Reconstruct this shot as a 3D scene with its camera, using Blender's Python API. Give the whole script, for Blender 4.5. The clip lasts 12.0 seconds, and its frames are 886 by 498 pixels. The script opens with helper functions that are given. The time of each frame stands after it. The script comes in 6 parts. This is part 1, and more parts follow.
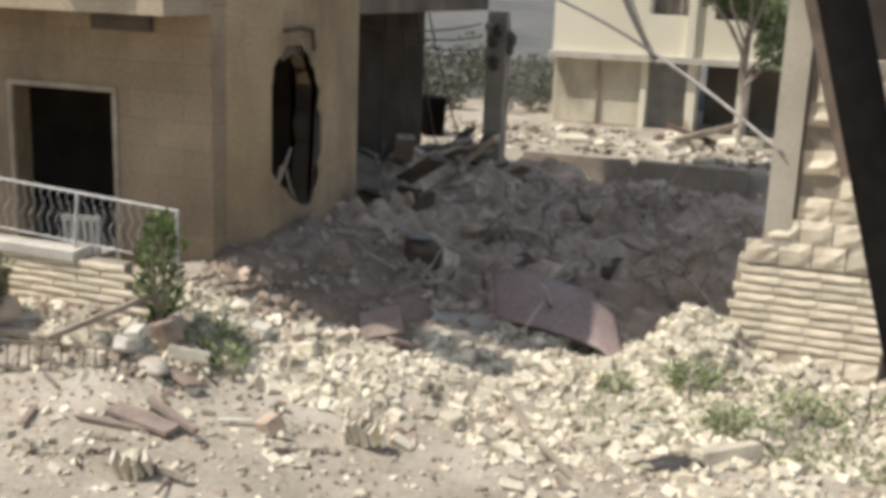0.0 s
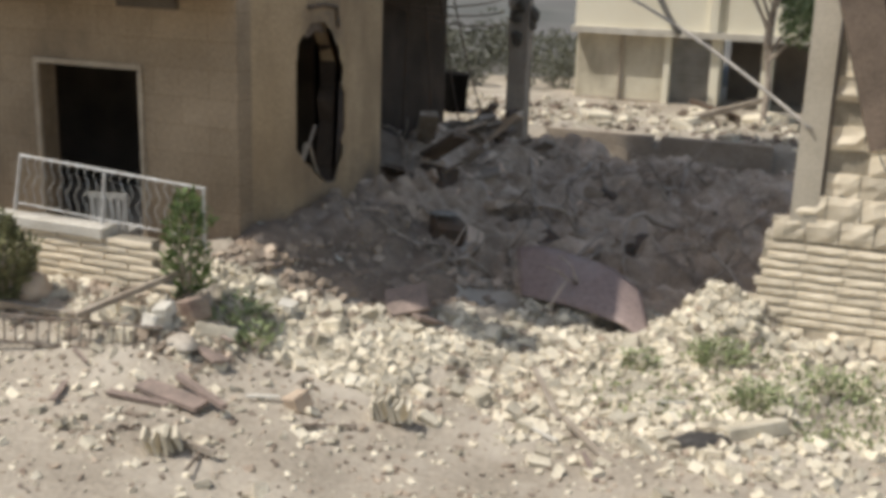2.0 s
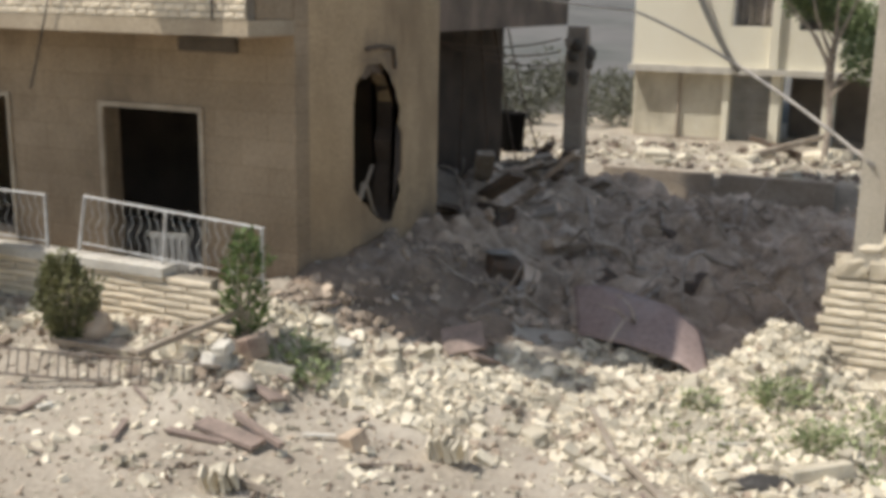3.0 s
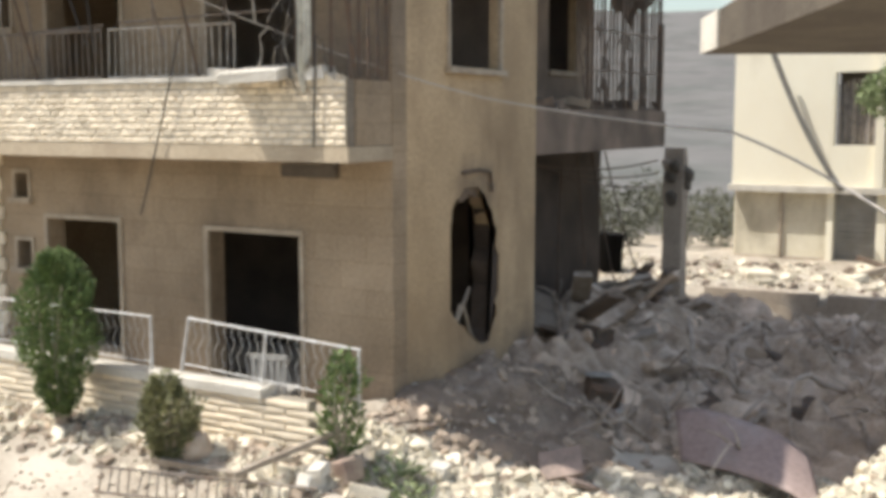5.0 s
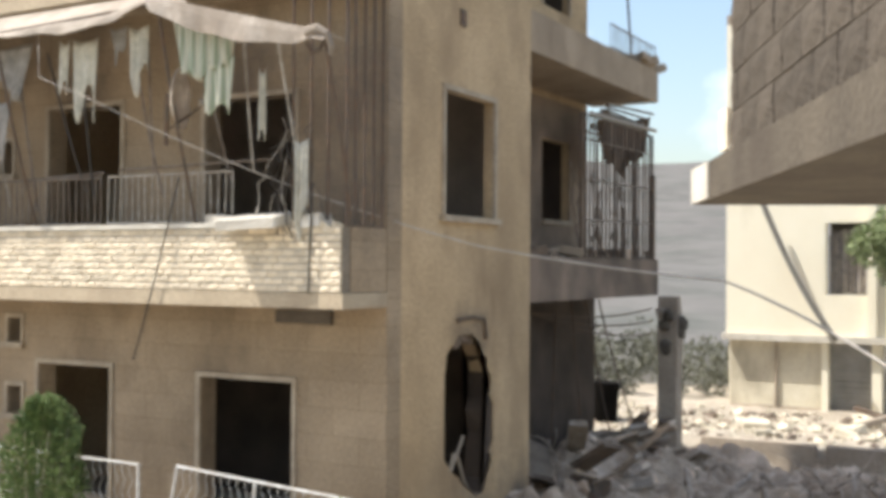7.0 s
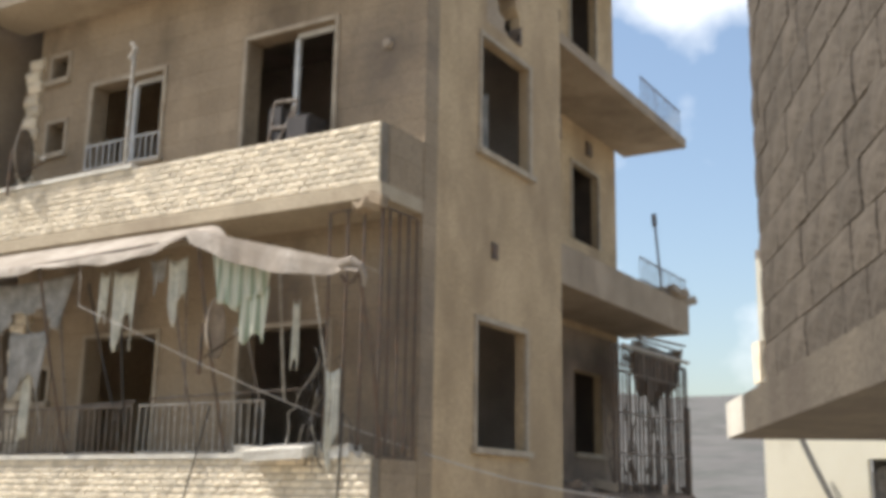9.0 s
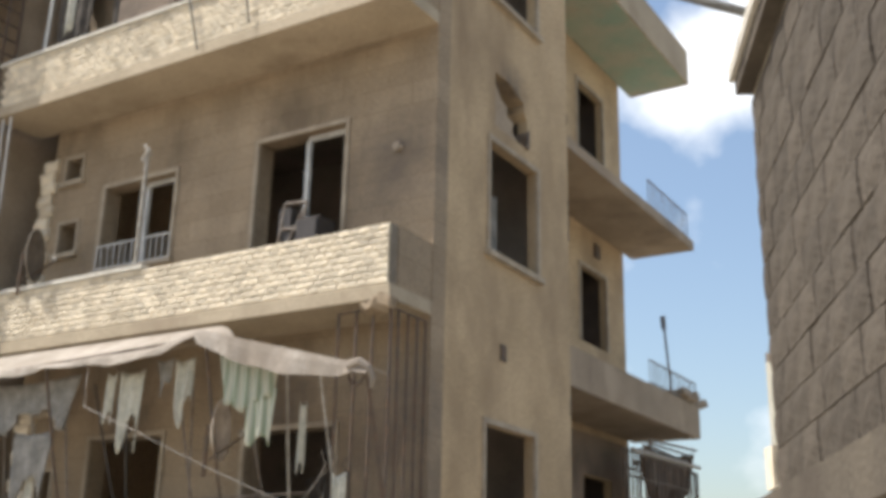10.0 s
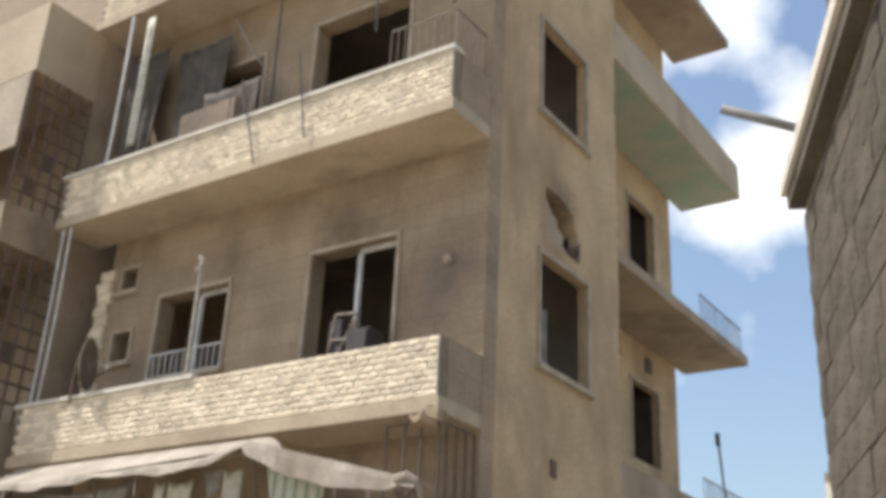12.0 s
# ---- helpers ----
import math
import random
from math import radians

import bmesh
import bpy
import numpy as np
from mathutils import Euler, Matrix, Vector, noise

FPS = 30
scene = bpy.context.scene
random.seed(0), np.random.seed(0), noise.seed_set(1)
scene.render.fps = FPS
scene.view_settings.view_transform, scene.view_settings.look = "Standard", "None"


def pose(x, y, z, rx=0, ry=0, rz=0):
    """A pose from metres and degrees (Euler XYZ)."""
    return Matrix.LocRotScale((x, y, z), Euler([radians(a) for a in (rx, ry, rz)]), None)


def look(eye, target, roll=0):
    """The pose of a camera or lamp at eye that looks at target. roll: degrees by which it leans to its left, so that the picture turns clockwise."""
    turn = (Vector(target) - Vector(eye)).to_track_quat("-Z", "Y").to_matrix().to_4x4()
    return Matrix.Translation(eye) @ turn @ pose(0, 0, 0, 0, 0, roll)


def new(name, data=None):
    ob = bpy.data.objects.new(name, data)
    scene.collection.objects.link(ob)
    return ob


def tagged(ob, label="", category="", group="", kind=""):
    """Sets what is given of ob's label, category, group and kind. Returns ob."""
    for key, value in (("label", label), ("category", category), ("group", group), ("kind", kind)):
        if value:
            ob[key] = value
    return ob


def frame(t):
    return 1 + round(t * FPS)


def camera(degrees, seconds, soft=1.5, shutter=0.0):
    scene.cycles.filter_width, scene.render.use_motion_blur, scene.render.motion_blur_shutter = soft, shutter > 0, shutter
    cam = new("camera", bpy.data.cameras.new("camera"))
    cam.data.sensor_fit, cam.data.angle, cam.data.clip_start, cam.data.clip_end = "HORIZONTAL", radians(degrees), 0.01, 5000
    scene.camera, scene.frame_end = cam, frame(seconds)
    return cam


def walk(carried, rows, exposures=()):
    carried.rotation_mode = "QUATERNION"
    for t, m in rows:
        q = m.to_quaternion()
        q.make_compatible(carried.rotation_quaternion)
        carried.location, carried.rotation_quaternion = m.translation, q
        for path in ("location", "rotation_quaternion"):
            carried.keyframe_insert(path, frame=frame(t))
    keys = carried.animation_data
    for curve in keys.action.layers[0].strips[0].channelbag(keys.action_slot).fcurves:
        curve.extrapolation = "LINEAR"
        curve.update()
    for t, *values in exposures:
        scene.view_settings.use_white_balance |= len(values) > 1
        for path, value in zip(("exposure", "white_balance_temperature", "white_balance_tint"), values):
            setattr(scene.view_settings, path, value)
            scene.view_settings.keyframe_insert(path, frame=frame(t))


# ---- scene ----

# camera: seconds, yaw, pitch, roll in degrees, turning about one standpoint
cam = camera(44.02, 12.0, soft=4.6)
EYE = (5.576, -8.810, 3.550)
TURNS = [
    (0.0, 20.16, -13.78, 2.27),
    (0.5, 19.24, -14.29, 2.35),
    (1.0, 19.31, -14.76, 2.44),
    (1.5, 20.29, -15.05, 2.56),
    (2.0, 21.45, -15.03, 1.93),
    (2.5, 23.42, -14.15, 1.32),
    (3.0, 24.54, -13.07, 1.03),
    (3.5, 26.64, -11.03, 0.51),
    (5.5, 29.89, -5.51, 0.17),
    (6.0, 29.68, -4.02, 0.16),
    (6.5, 29.19, -2.41, 0.10),
    (7.0, 29.44, 0.91, 0.38),
    (7.5, 30.11, 4.37, 0.90),
    (9.5, 31.43, 15.67, 1.09),
    (10.0, 31.79, 18.19, 1.36),
    (10.5, 33.18, 19.29, 1.83),
    (11.0, 34.22, 21.44, 2.38),
    (11.5, 34.73, 23.22, 2.77),
    (12.0, 34.82, 23.95, 2.93),
]
SWAY = {1.5: 0.03, 2.0: 0.05, 2.5: 0.05, 3.0: 0.03, 3.5: 0.015}  # metres to the left of the standpoint
EXPOSURES = [(0, -0.14), (1.0, -0.23), (2.0, -0.33), (2.8, -0.25), (3.7, -0.09), (5.3, 0.43), (7.7, 0.58), (9.3, 0.25), (12.0, 0.25)]
rows = []
for t, yaw, pitch, roll in TURNS:
    s = SWAY.get(t, 0.0)
    rows.append((t, pose(EYE[0] - s * math.cos(radians(yaw)), EYE[1] - s * math.sin(radians(yaw)), EYE[2], 90 + pitch, 0, yaw - math.degrees(s / 11)) @ pose(0, 0, 0, 0, 0, roll)))
walk(cam, rows, EXPOSURES)

POST = ((5.455, -7.308, 3.85), (6.578, -7.335, 0.0))

# ---- light ----
SUN = Vector((-0.43, -0.264, 0.864)).normalized()
world = bpy.data.worlds.new("sky")
scene.world = world
world.use_nodes = True
wn, wl = world.node_tree.nodes, world.node_tree.links
wn.clear()
sky = wn.new("ShaderNodeTexSky")
sky.sky_type, sky.sun_disc = "NISHITA", False
sky.sun_elevation = math.asin(SUN.z)
sky.sun_rotation = math.atan2(SUN.x, SUN.y)
sky.air_density, sky.dust_density, sky.ozone_density = 1.25, 2.2, 0.7
coord = wn.new("ShaderNodeTexCoord")
puff = wn.new("ShaderNodeTexNoise")
puff.inputs["Scale"].default_value, puff.inputs["Detail"].default_value, puff.inputs["Roughness"].default_value = 7.0, 7.0, 0.52
wl.new(coord.outputs["Generated"], puff.inputs["Vector"])
cover = puff.outputs["Fac"]
# cumulus heaps: direction, reach, thickness
for heap_at, reach, thick in (((-0.28, 0.845, 0.445), 0.09, 0.38), ((-0.225, 0.86, 0.465), 0.08, 0.36), ((-0.20, 0.835, 0.52), 0.07, 0.3), ((-0.25, 0.78, 0.58), 0.09, 0.26), ((-0.33, 0.76, 0.56), 0.08, 0.18),
                              ((-0.27, 0.955, 0.15), 0.09, 0.06), ((-0.40, 0.91, 0.12), 0.12, 0.13), ((0.5, 0.7, 0.5), 0.3, 0.3), ((-0.9, -0.2, 0.4), 0.3, 0.3), ((0.3, -0.8, 0.5), 0.35, 0.3)):
    off, fade, plus = wn.new("ShaderNodeVectorMath"), wn.new("ShaderNodeMapRange"), wn.new("ShaderNodeMath")
    off.operation, fade.interpolation_type, plus.operation = "DISTANCE", "SMOOTHSTEP", "ADD"
    off.inputs[1].default_value = heap_at
    fade.inputs["From Min"].default_value, fade.inputs["From Max"].default_value = 0.0, reach
    fade.inputs["To Min"].default_value, fade.inputs["To Max"].default_value = thick, 0.0
    wl.new(coord.outputs["Generated"], off.inputs[0])
    wl.new(off.outputs["Value"], fade.inputs["Value"])
    wl.new(cover, plus.inputs[0])
    wl.new(fade.outputs[0], plus.inputs[1])
    cover = plus.outputs[0]
ramp = wn.new("ShaderNodeValToRGB")
ramp.color_ramp.elements[0].position, ramp.color_ramp.elements[1].position = 0.56, 0.80
mix = wn.new("ShaderNodeMixRGB")
mix.inputs[2].default_value = (7.1, 7.25, 7.45, 1)
back = wn.new("ShaderNodeBackground")
back.inputs["Strength"].default_value = 0.155
wout = wn.new("ShaderNodeOutputWorld")
wl.new(cover, ramp.inputs["Fac"])
wl.new(ramp.outputs["Color"], mix.inputs[0])
wl.new(sky.outputs["Color"], mix.inputs[1])
wl.new(mix.outputs["Color"], back.inputs["Color"])
wl.new(back.outputs["Background"], wout.inputs["Surface"])
lamp = bpy.data.lights.new("sun", "SUN")
lamp.energy, lamp.angle, lamp.color = 5.0, radians(0.5), (1.0, 0.955, 0.89)
sun = new("sun", lamp)
sun.matrix_world = look((0, 0, 60), (-SUN.x, -SUN.y, 60 - SUN.z))


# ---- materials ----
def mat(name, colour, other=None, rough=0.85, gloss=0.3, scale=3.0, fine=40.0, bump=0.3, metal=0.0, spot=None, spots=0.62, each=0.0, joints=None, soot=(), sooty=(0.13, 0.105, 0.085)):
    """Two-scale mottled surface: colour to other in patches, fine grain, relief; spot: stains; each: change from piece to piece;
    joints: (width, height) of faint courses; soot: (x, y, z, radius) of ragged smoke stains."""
    m = bpy.data.materials.new(name)
    m.use_nodes = True
    n, l = m.node_tree.nodes, m.node_tree.links
    b = n["Principled BSDF"]
    b.inputs["Roughness"].default_value, b.inputs["Metallic"].default_value = rough, metal
    b.inputs["Specular IOR Level"].default_value = gloss
    other = other or tuple(c * 0.75 for c in colour)
    tc = n.new("ShaderNodeTexCoord")
    big, small = n.new("ShaderNodeTexNoise"), n.new("ShaderNodeTexNoise")
    big.inputs["Scale"].default_value, big.inputs["Detail"].default_value = scale, 6
    small.inputs["Scale"].default_value, small.inputs["Detail"].default_value = fine, 4
    for k in (big, small):
        l.new(tc.outputs["Object"], k.inputs["Vector"])
    r = n.new("ShaderNodeValToRGB")
    r.color_ramp.elements[0].position, r.color_ramp.elements[1].position = 0.36, 0.64
    r.color_ramp.elements[0].color, r.color_ramp.elements[1].color = (*other, 1), (*colour, 1)
    l.new(big.outputs["Fac"], r.inputs["Fac"])
    out = r.outputs["Color"]

    def blend(kind, fac, a, c):
        x = n.new("ShaderNodeMixRGB")
        x.blend_type = kind
        if hasattr(fac, "links"):
            l.new(fac, x.inputs[0])
        else:
            x.inputs[0].default_value = fac
        l.new(a, x.inputs[1])
        if hasattr(c, "links"):
            l.new(c, x.inputs[2])
        else:
            x.inputs[2].default_value = (*c, 1)
        return x.outputs["Color"]

    out = blend("OVERLAY", 0.45, out, small.outputs["Fac"])
    if spot:
        st = n.new("ShaderNodeTexNoise")
        st.inputs["Scale"].default_value, st.inputs["Detail"].default_value, st.inputs["Roughness"].default_value = scale * 0.6, 8, 0.65
        mp = n.new("ShaderNodeMapping")
        mp.inputs["Location"].default_value = (7, 3, 1)
        mp.inputs["Scale"].default_value = (1, 1, 0.5)
        l.new(tc.outputs["Object"], mp.inputs["Vector"])
        l.new(mp.outputs["Vector"], st.inputs["Vector"])
        sr = n.new("ShaderNodeValToRGB")
        sr.color_ramp.elements[0].position, sr.color_ramp.elements[1].position = spots - 0.06, spots + 0.1
        l.new(st.outputs["Fac"], sr.inputs["Fac"])
        out = blend("MIX", sr.outputs["Color"], out, spot)
    height = small.outputs["Fac"]
    if joints:
        sep, com = n.new("ShaderNodeSeparateXYZ"), n.new("ShaderNodeCombineXYZ")
        l.new(tc.outputs["Object"], sep.inputs[0])
        add = n.new("ShaderNodeMath")
        add.operation = "ADD"
        l.new(sep.outputs["X"], add.inputs[0])
        l.new(sep.outputs["Y"], add.inputs[1])
        l.new(add.outputs[0], com.inputs["X"])
        l.new(sep.outputs["Z"], com.inputs["Y"])
        br = n.new("ShaderNodeTexBrick")
        br.inputs["Scale"].default_value = 1.0
        br.inputs["Brick Width"].default_value, br.inputs["Row Height"].default_value = joints
        br.inputs["Mortar Size"].default_value, br.inputs["Mortar Smooth"].default_value = 0.008, 0.4
        br.inputs["Color1"].default_value, br.inputs["Color2"].default_value = (1, 1, 1, 1), (0.84, 0.83, 0.81, 1)
        br.inputs["Mortar"].default_value = (0.73, 0.71, 0.67, 1)
        l.new(com.outputs[0], br.inputs["Vector"])
        out = blend("MULTIPLY", 0.8, out, br.outputs["Color"])
    if each:
        oi, ge, ad, fr = n.new("ShaderNodeObjectInfo"), n.new("ShaderNodeNewGeometry"), n.new("ShaderNodeMath"), n.new("ShaderNodeMath")
        ad.operation, fr.operation = "ADD", "FRACT"
        l.new(oi.outputs["Random"], ad.inputs[0])
        l.new(ge.outputs["Random Per Island"], ad.inputs[1])
        l.new(ad.outputs[0], fr.inputs[0])
        hs = n.new("ShaderNodeHueSaturation")
        mr = n.new("ShaderNodeMapRange")
        mr.inputs["To Min"].default_value, mr.inputs["To Max"].default_value = 1 - each, 1 + each * 0.6
        l.new(fr.outputs[0], mr.inputs["Value"])
        l.new(mr.outputs[0], hs.inputs["Value"])
        l.new(out, hs.inputs["Color"])
        out = hs.outputs["Color"]
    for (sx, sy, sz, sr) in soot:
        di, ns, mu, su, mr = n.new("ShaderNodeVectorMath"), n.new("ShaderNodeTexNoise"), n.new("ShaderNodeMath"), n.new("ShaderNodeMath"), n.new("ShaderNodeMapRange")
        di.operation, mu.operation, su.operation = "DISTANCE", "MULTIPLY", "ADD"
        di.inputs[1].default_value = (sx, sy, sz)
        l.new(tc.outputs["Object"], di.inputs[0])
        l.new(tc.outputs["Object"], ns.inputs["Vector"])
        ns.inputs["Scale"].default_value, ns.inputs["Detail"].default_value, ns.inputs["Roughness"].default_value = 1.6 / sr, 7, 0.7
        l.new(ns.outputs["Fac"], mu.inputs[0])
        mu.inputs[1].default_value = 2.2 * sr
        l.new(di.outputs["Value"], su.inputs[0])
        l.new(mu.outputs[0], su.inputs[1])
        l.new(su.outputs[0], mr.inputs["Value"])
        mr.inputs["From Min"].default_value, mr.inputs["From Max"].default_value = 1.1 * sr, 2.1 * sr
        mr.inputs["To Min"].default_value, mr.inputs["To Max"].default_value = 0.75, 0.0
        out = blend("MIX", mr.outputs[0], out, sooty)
    l.new(out, b.inputs["Base Color"])
    if bump:
        bp = n.new("ShaderNodeBump")
        bp.inputs["Strength"].default_value, bp.inputs["Distance"].default_value = bump, 0.02
        l.new(height, bp.inputs["Height"])
        l.new(bp.outputs["Normal"], b.inputs["Normal"])
    return m


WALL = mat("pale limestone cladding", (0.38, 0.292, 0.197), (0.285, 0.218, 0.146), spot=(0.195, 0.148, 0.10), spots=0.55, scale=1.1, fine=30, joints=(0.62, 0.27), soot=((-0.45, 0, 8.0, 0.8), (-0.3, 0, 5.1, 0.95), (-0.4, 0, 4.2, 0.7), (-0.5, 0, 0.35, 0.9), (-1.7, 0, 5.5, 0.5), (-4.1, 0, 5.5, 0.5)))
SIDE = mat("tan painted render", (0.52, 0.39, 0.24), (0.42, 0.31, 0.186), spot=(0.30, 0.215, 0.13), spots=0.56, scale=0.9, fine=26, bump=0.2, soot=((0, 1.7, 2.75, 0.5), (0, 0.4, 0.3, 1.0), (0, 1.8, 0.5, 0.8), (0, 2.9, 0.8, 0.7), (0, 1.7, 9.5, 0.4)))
BRICK = mat("split limestone brick", (0.79, 0.69, 0.53), (0.64, 0.55, 0.41), scale=6, fine=70, bump=0.5, each=0.22)
# much darker than the bare concrete, with still darker spots
DARK_CONCRETE = mat("dark grey-brown concrete", (0.12, 0.10, 0.076), (0.085, 0.071, 0.055), spot=(0.075, 0.06, 0.047), spots=0.6, scale=2.0, fine=30)
LOGGIA = mat("sooty cream render", (0.38, 0.30, 0.215), (0.285, 0.223, 0.158), spot=(0.20, 0.153, 0.11), spots=0.57, scale=1.3, bump=0.15)
JOINT = mat("dirty brick joint", (0.25, 0.21, 0.16), scale=5)
MORTAR = mat("grey mortar", (0.40, 0.35, 0.27), scale=5)
CONCRETE = mat("bare concrete", (0.43, 0.36, 0.28), (0.325, 0.268, 0.208), spot=(0.22, 0.178, 0.14), spots=0.63, scale=1.6, fine=35)
COPING = mat("white stone coping", (0.62, 0.585, 0.51), (0.51, 0.475, 0.405), scale=3, spot=(0.4, 0.36, 0.3), spots=0.66)
SOFFIT = mat("cream painted soffit", (0.46, 0.38, 0.272), (0.39, 0.32, 0.226), spot=(0.31, 0.245, 0.172), spots=0.6, scale=1.4, bump=0.1)
TEAL = mat("faded green soffit paint", (0.30, 0.40, 0.31), (0.42, 0.42, 0.32), spot=(0.42, 0.36, 0.27), spots=0.6, scale=2, bump=0.1)
FRAME = mat("white stone window surround", (0.43, 0.36, 0.27), (0.33, 0.27, 0.20), scale=4, bump=0.1)
ALU = mat("white painted aluminium", (0.66, 0.65, 0.62), rough=0.5, scale=5, bump=0.05)
IRON = mat("dark rusty iron", (0.09, 0.075, 0.06), (0.14, 0.09, 0.06), rough=0.7, scale=12, bump=0.1)
WHITE_IRON = mat("white painted iron", (0.62, 0.62, 0.60), (0.45, 0.42, 0.38), rough=0.6, scale=14, bump=0.1)
# low base colour carries part of the rooms' dimness
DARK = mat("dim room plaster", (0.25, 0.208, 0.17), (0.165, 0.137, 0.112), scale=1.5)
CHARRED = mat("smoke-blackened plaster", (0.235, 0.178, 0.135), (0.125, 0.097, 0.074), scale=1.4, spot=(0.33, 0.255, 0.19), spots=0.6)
# near-black: soot plus the shade of rooms and recesses put into the colour
SOOT_SHADE = mat("plaster darkened for soot and inner shade", (0.092, 0.069, 0.053), (0.05, 0.038, 0.03), scale=1.6)
TAR = mat("black tarred iron", (0.010, 0.009, 0.008), rough=0.9, gloss=0.02, scale=6, bump=0.1)
DIRT = mat("dusty trodden earth", (0.385, 0.335, 0.267), (0.28, 0.24, 0.187), spot=(0.46, 0.41, 0.335), spots=0.56, scale=1.2, fine=25, bump=0.8)
RUBBLE = mat("broken limestone rubble", (0.69, 0.625, 0.49), (0.52, 0.46, 0.35), scale=4, fine=50, each=0.4, bump=0.5)
# brown soil, with the shade at the house corner put into its colour
SOIL = mat("brown soil darkened for corner shade", (0.29, 0.222, 0.162), (0.18, 0.137, 0.10), spot=(0.42, 0.35, 0.285), spots=0.58, scale=2.2, fine=28, bump=0.9)
DUSTY = mat("dust grey rubble", (0.78, 0.62, 0.465), (0.54, 0.42, 0.31), scale=4, fine=50, each=0.42, bump=0.5)
BROWNISH = mat("earth-stained rubble", (0.44, 0.355, 0.27), (0.30, 0.238, 0.18), scale=5, fine=45, each=0.4, bump=0.5)
# mauve-grey tint puts the distance haze into the hill colour
HILL = mat("haze-tinted scrub hillside", (0.124, 0.114, 0.102), (0.092, 0.092, 0.078), spot=(0.148, 0.138, 0.124), spots=0.52, scale=0.11, fine=0.5, bump=0.0)
FARWALL = mat("cream rendered wall", (0.84, 0.79, 0.64), (0.78, 0.72, 0.57), scale=0.6, spot=(0.56, 0.5, 0.38), spots=0.66, bump=0.1)


# ---- building blocks ----
def box(bm, x0, x1, y0, y1, z0, z1, jig=0.0):
    v = [bm.verts.new((x + random.uniform(-jig, jig), y + random.uniform(-jig, jig), z + random.uniform(-jig, jig))) for z in (z0, z1) for y in (y0, y1) for x in (x0, x1)]
    for f in ((0, 2, 3, 1), (4, 5, 7, 6), (0, 1, 5, 4), (2, 6, 7, 3), (0, 4, 6, 2), (1, 3, 7, 5)):
        bm.faces.new([v[i] for i in f])
    return v


def bar(bm, a, b, r=0.01, n=6):
    """A round bar from a to b."""
    a, b = Vector(a), Vector(b)
    if (b - a).length < 1e-5:
        return
    q = (b - a).to_track_quat("Z", "Y")
    rings = [[bm.verts.new(p + q @ Vector((r * math.cos(k * 2 * math.pi / n), r * math.sin(k * 2 * math.pi / n), 0))) for k in range(n)] for p in (a, b)]
    for k in range(n):
        bm.faces.new((rings[0][k], rings[0][(k + 1) % n], rings[1][(k + 1) % n], rings[1][k]))
    bm.faces.new(rings[0][::-1])
    bm.faces.new(rings[1])


def tube(bm, pts, r=0.01, n=6, r1=None):
    """A round tube along points, tapering to r1."""
    pts = [Vector(p) for p in pts]
    r1 = r if r1 is None else r1
    last = None
    for i, p in enumerate(pts):
        d = pts[min(i + 1, len(pts) - 1)] - pts[max(i - 1, 0)]
        q = d.to_track_quat("Z", "Y")
        s = r + (r1 - r) * i / (len(pts) - 1)
        ring = [bm.verts.new(p + q @ Vector((s * math.cos(k * 2 * math.pi / n), s * math.sin(k * 2 * math.pi / n), 0))) for k in range(n)]
        if last:
            turn = min(range(n), key=lambda o: (ring[o].co - last[0].co).length)
            ring = ring[turn:] + ring[:turn]
            for k in range(n):
                bm.faces.new((last[k], last[(k + 1) % n], ring[(k + 1) % n], ring[k]))
        else:
            bm.faces.new(ring[::-1])
        last = ring
    bm.faces.new(last)


def sag(a, b, drop, n=16):
    a, b = Vector(a), Vector(b)
    return [a.lerp(b, i / n) - Vector((0, 0, drop * 4 * (i / n) * (1 - i / n))) for i in range(n + 1)]


def finish(bm, name, material, smooth=False):
    bmesh.ops.recalc_face_normals(bm, faces=bm.faces)
    me = bpy.data.meshes.new(name)
    bm.to_mesh(me)
    bm.free()
    me.materials.append(material)
    if smooth:
        me.polygons.foreach_set("use_smooth", [True] * len(me.polygons))
    return me


def part(name, bm, material, parent=None, label="", smooth=False):
    ob = new(name, finish(bm, name, material, smooth))
    ob.parent = parent
    return tagged(ob, label) if label else ob


def thing(name, label, category, group="", kind="", at=(0, 0, 0)):
    ob = tagged(new(name), label, category, group, kind)
    ob.location = at
    return ob


def solid(name, bm, material, label, category="", group="", kind="", smooth=False):
    return tagged(new(name, finish(bm, name, material, smooth)), label, category, group, kind)


def cells(lo, hi, cuts):
    return sorted({lo, hi, *(c for c in cuts if lo < c < hi)})


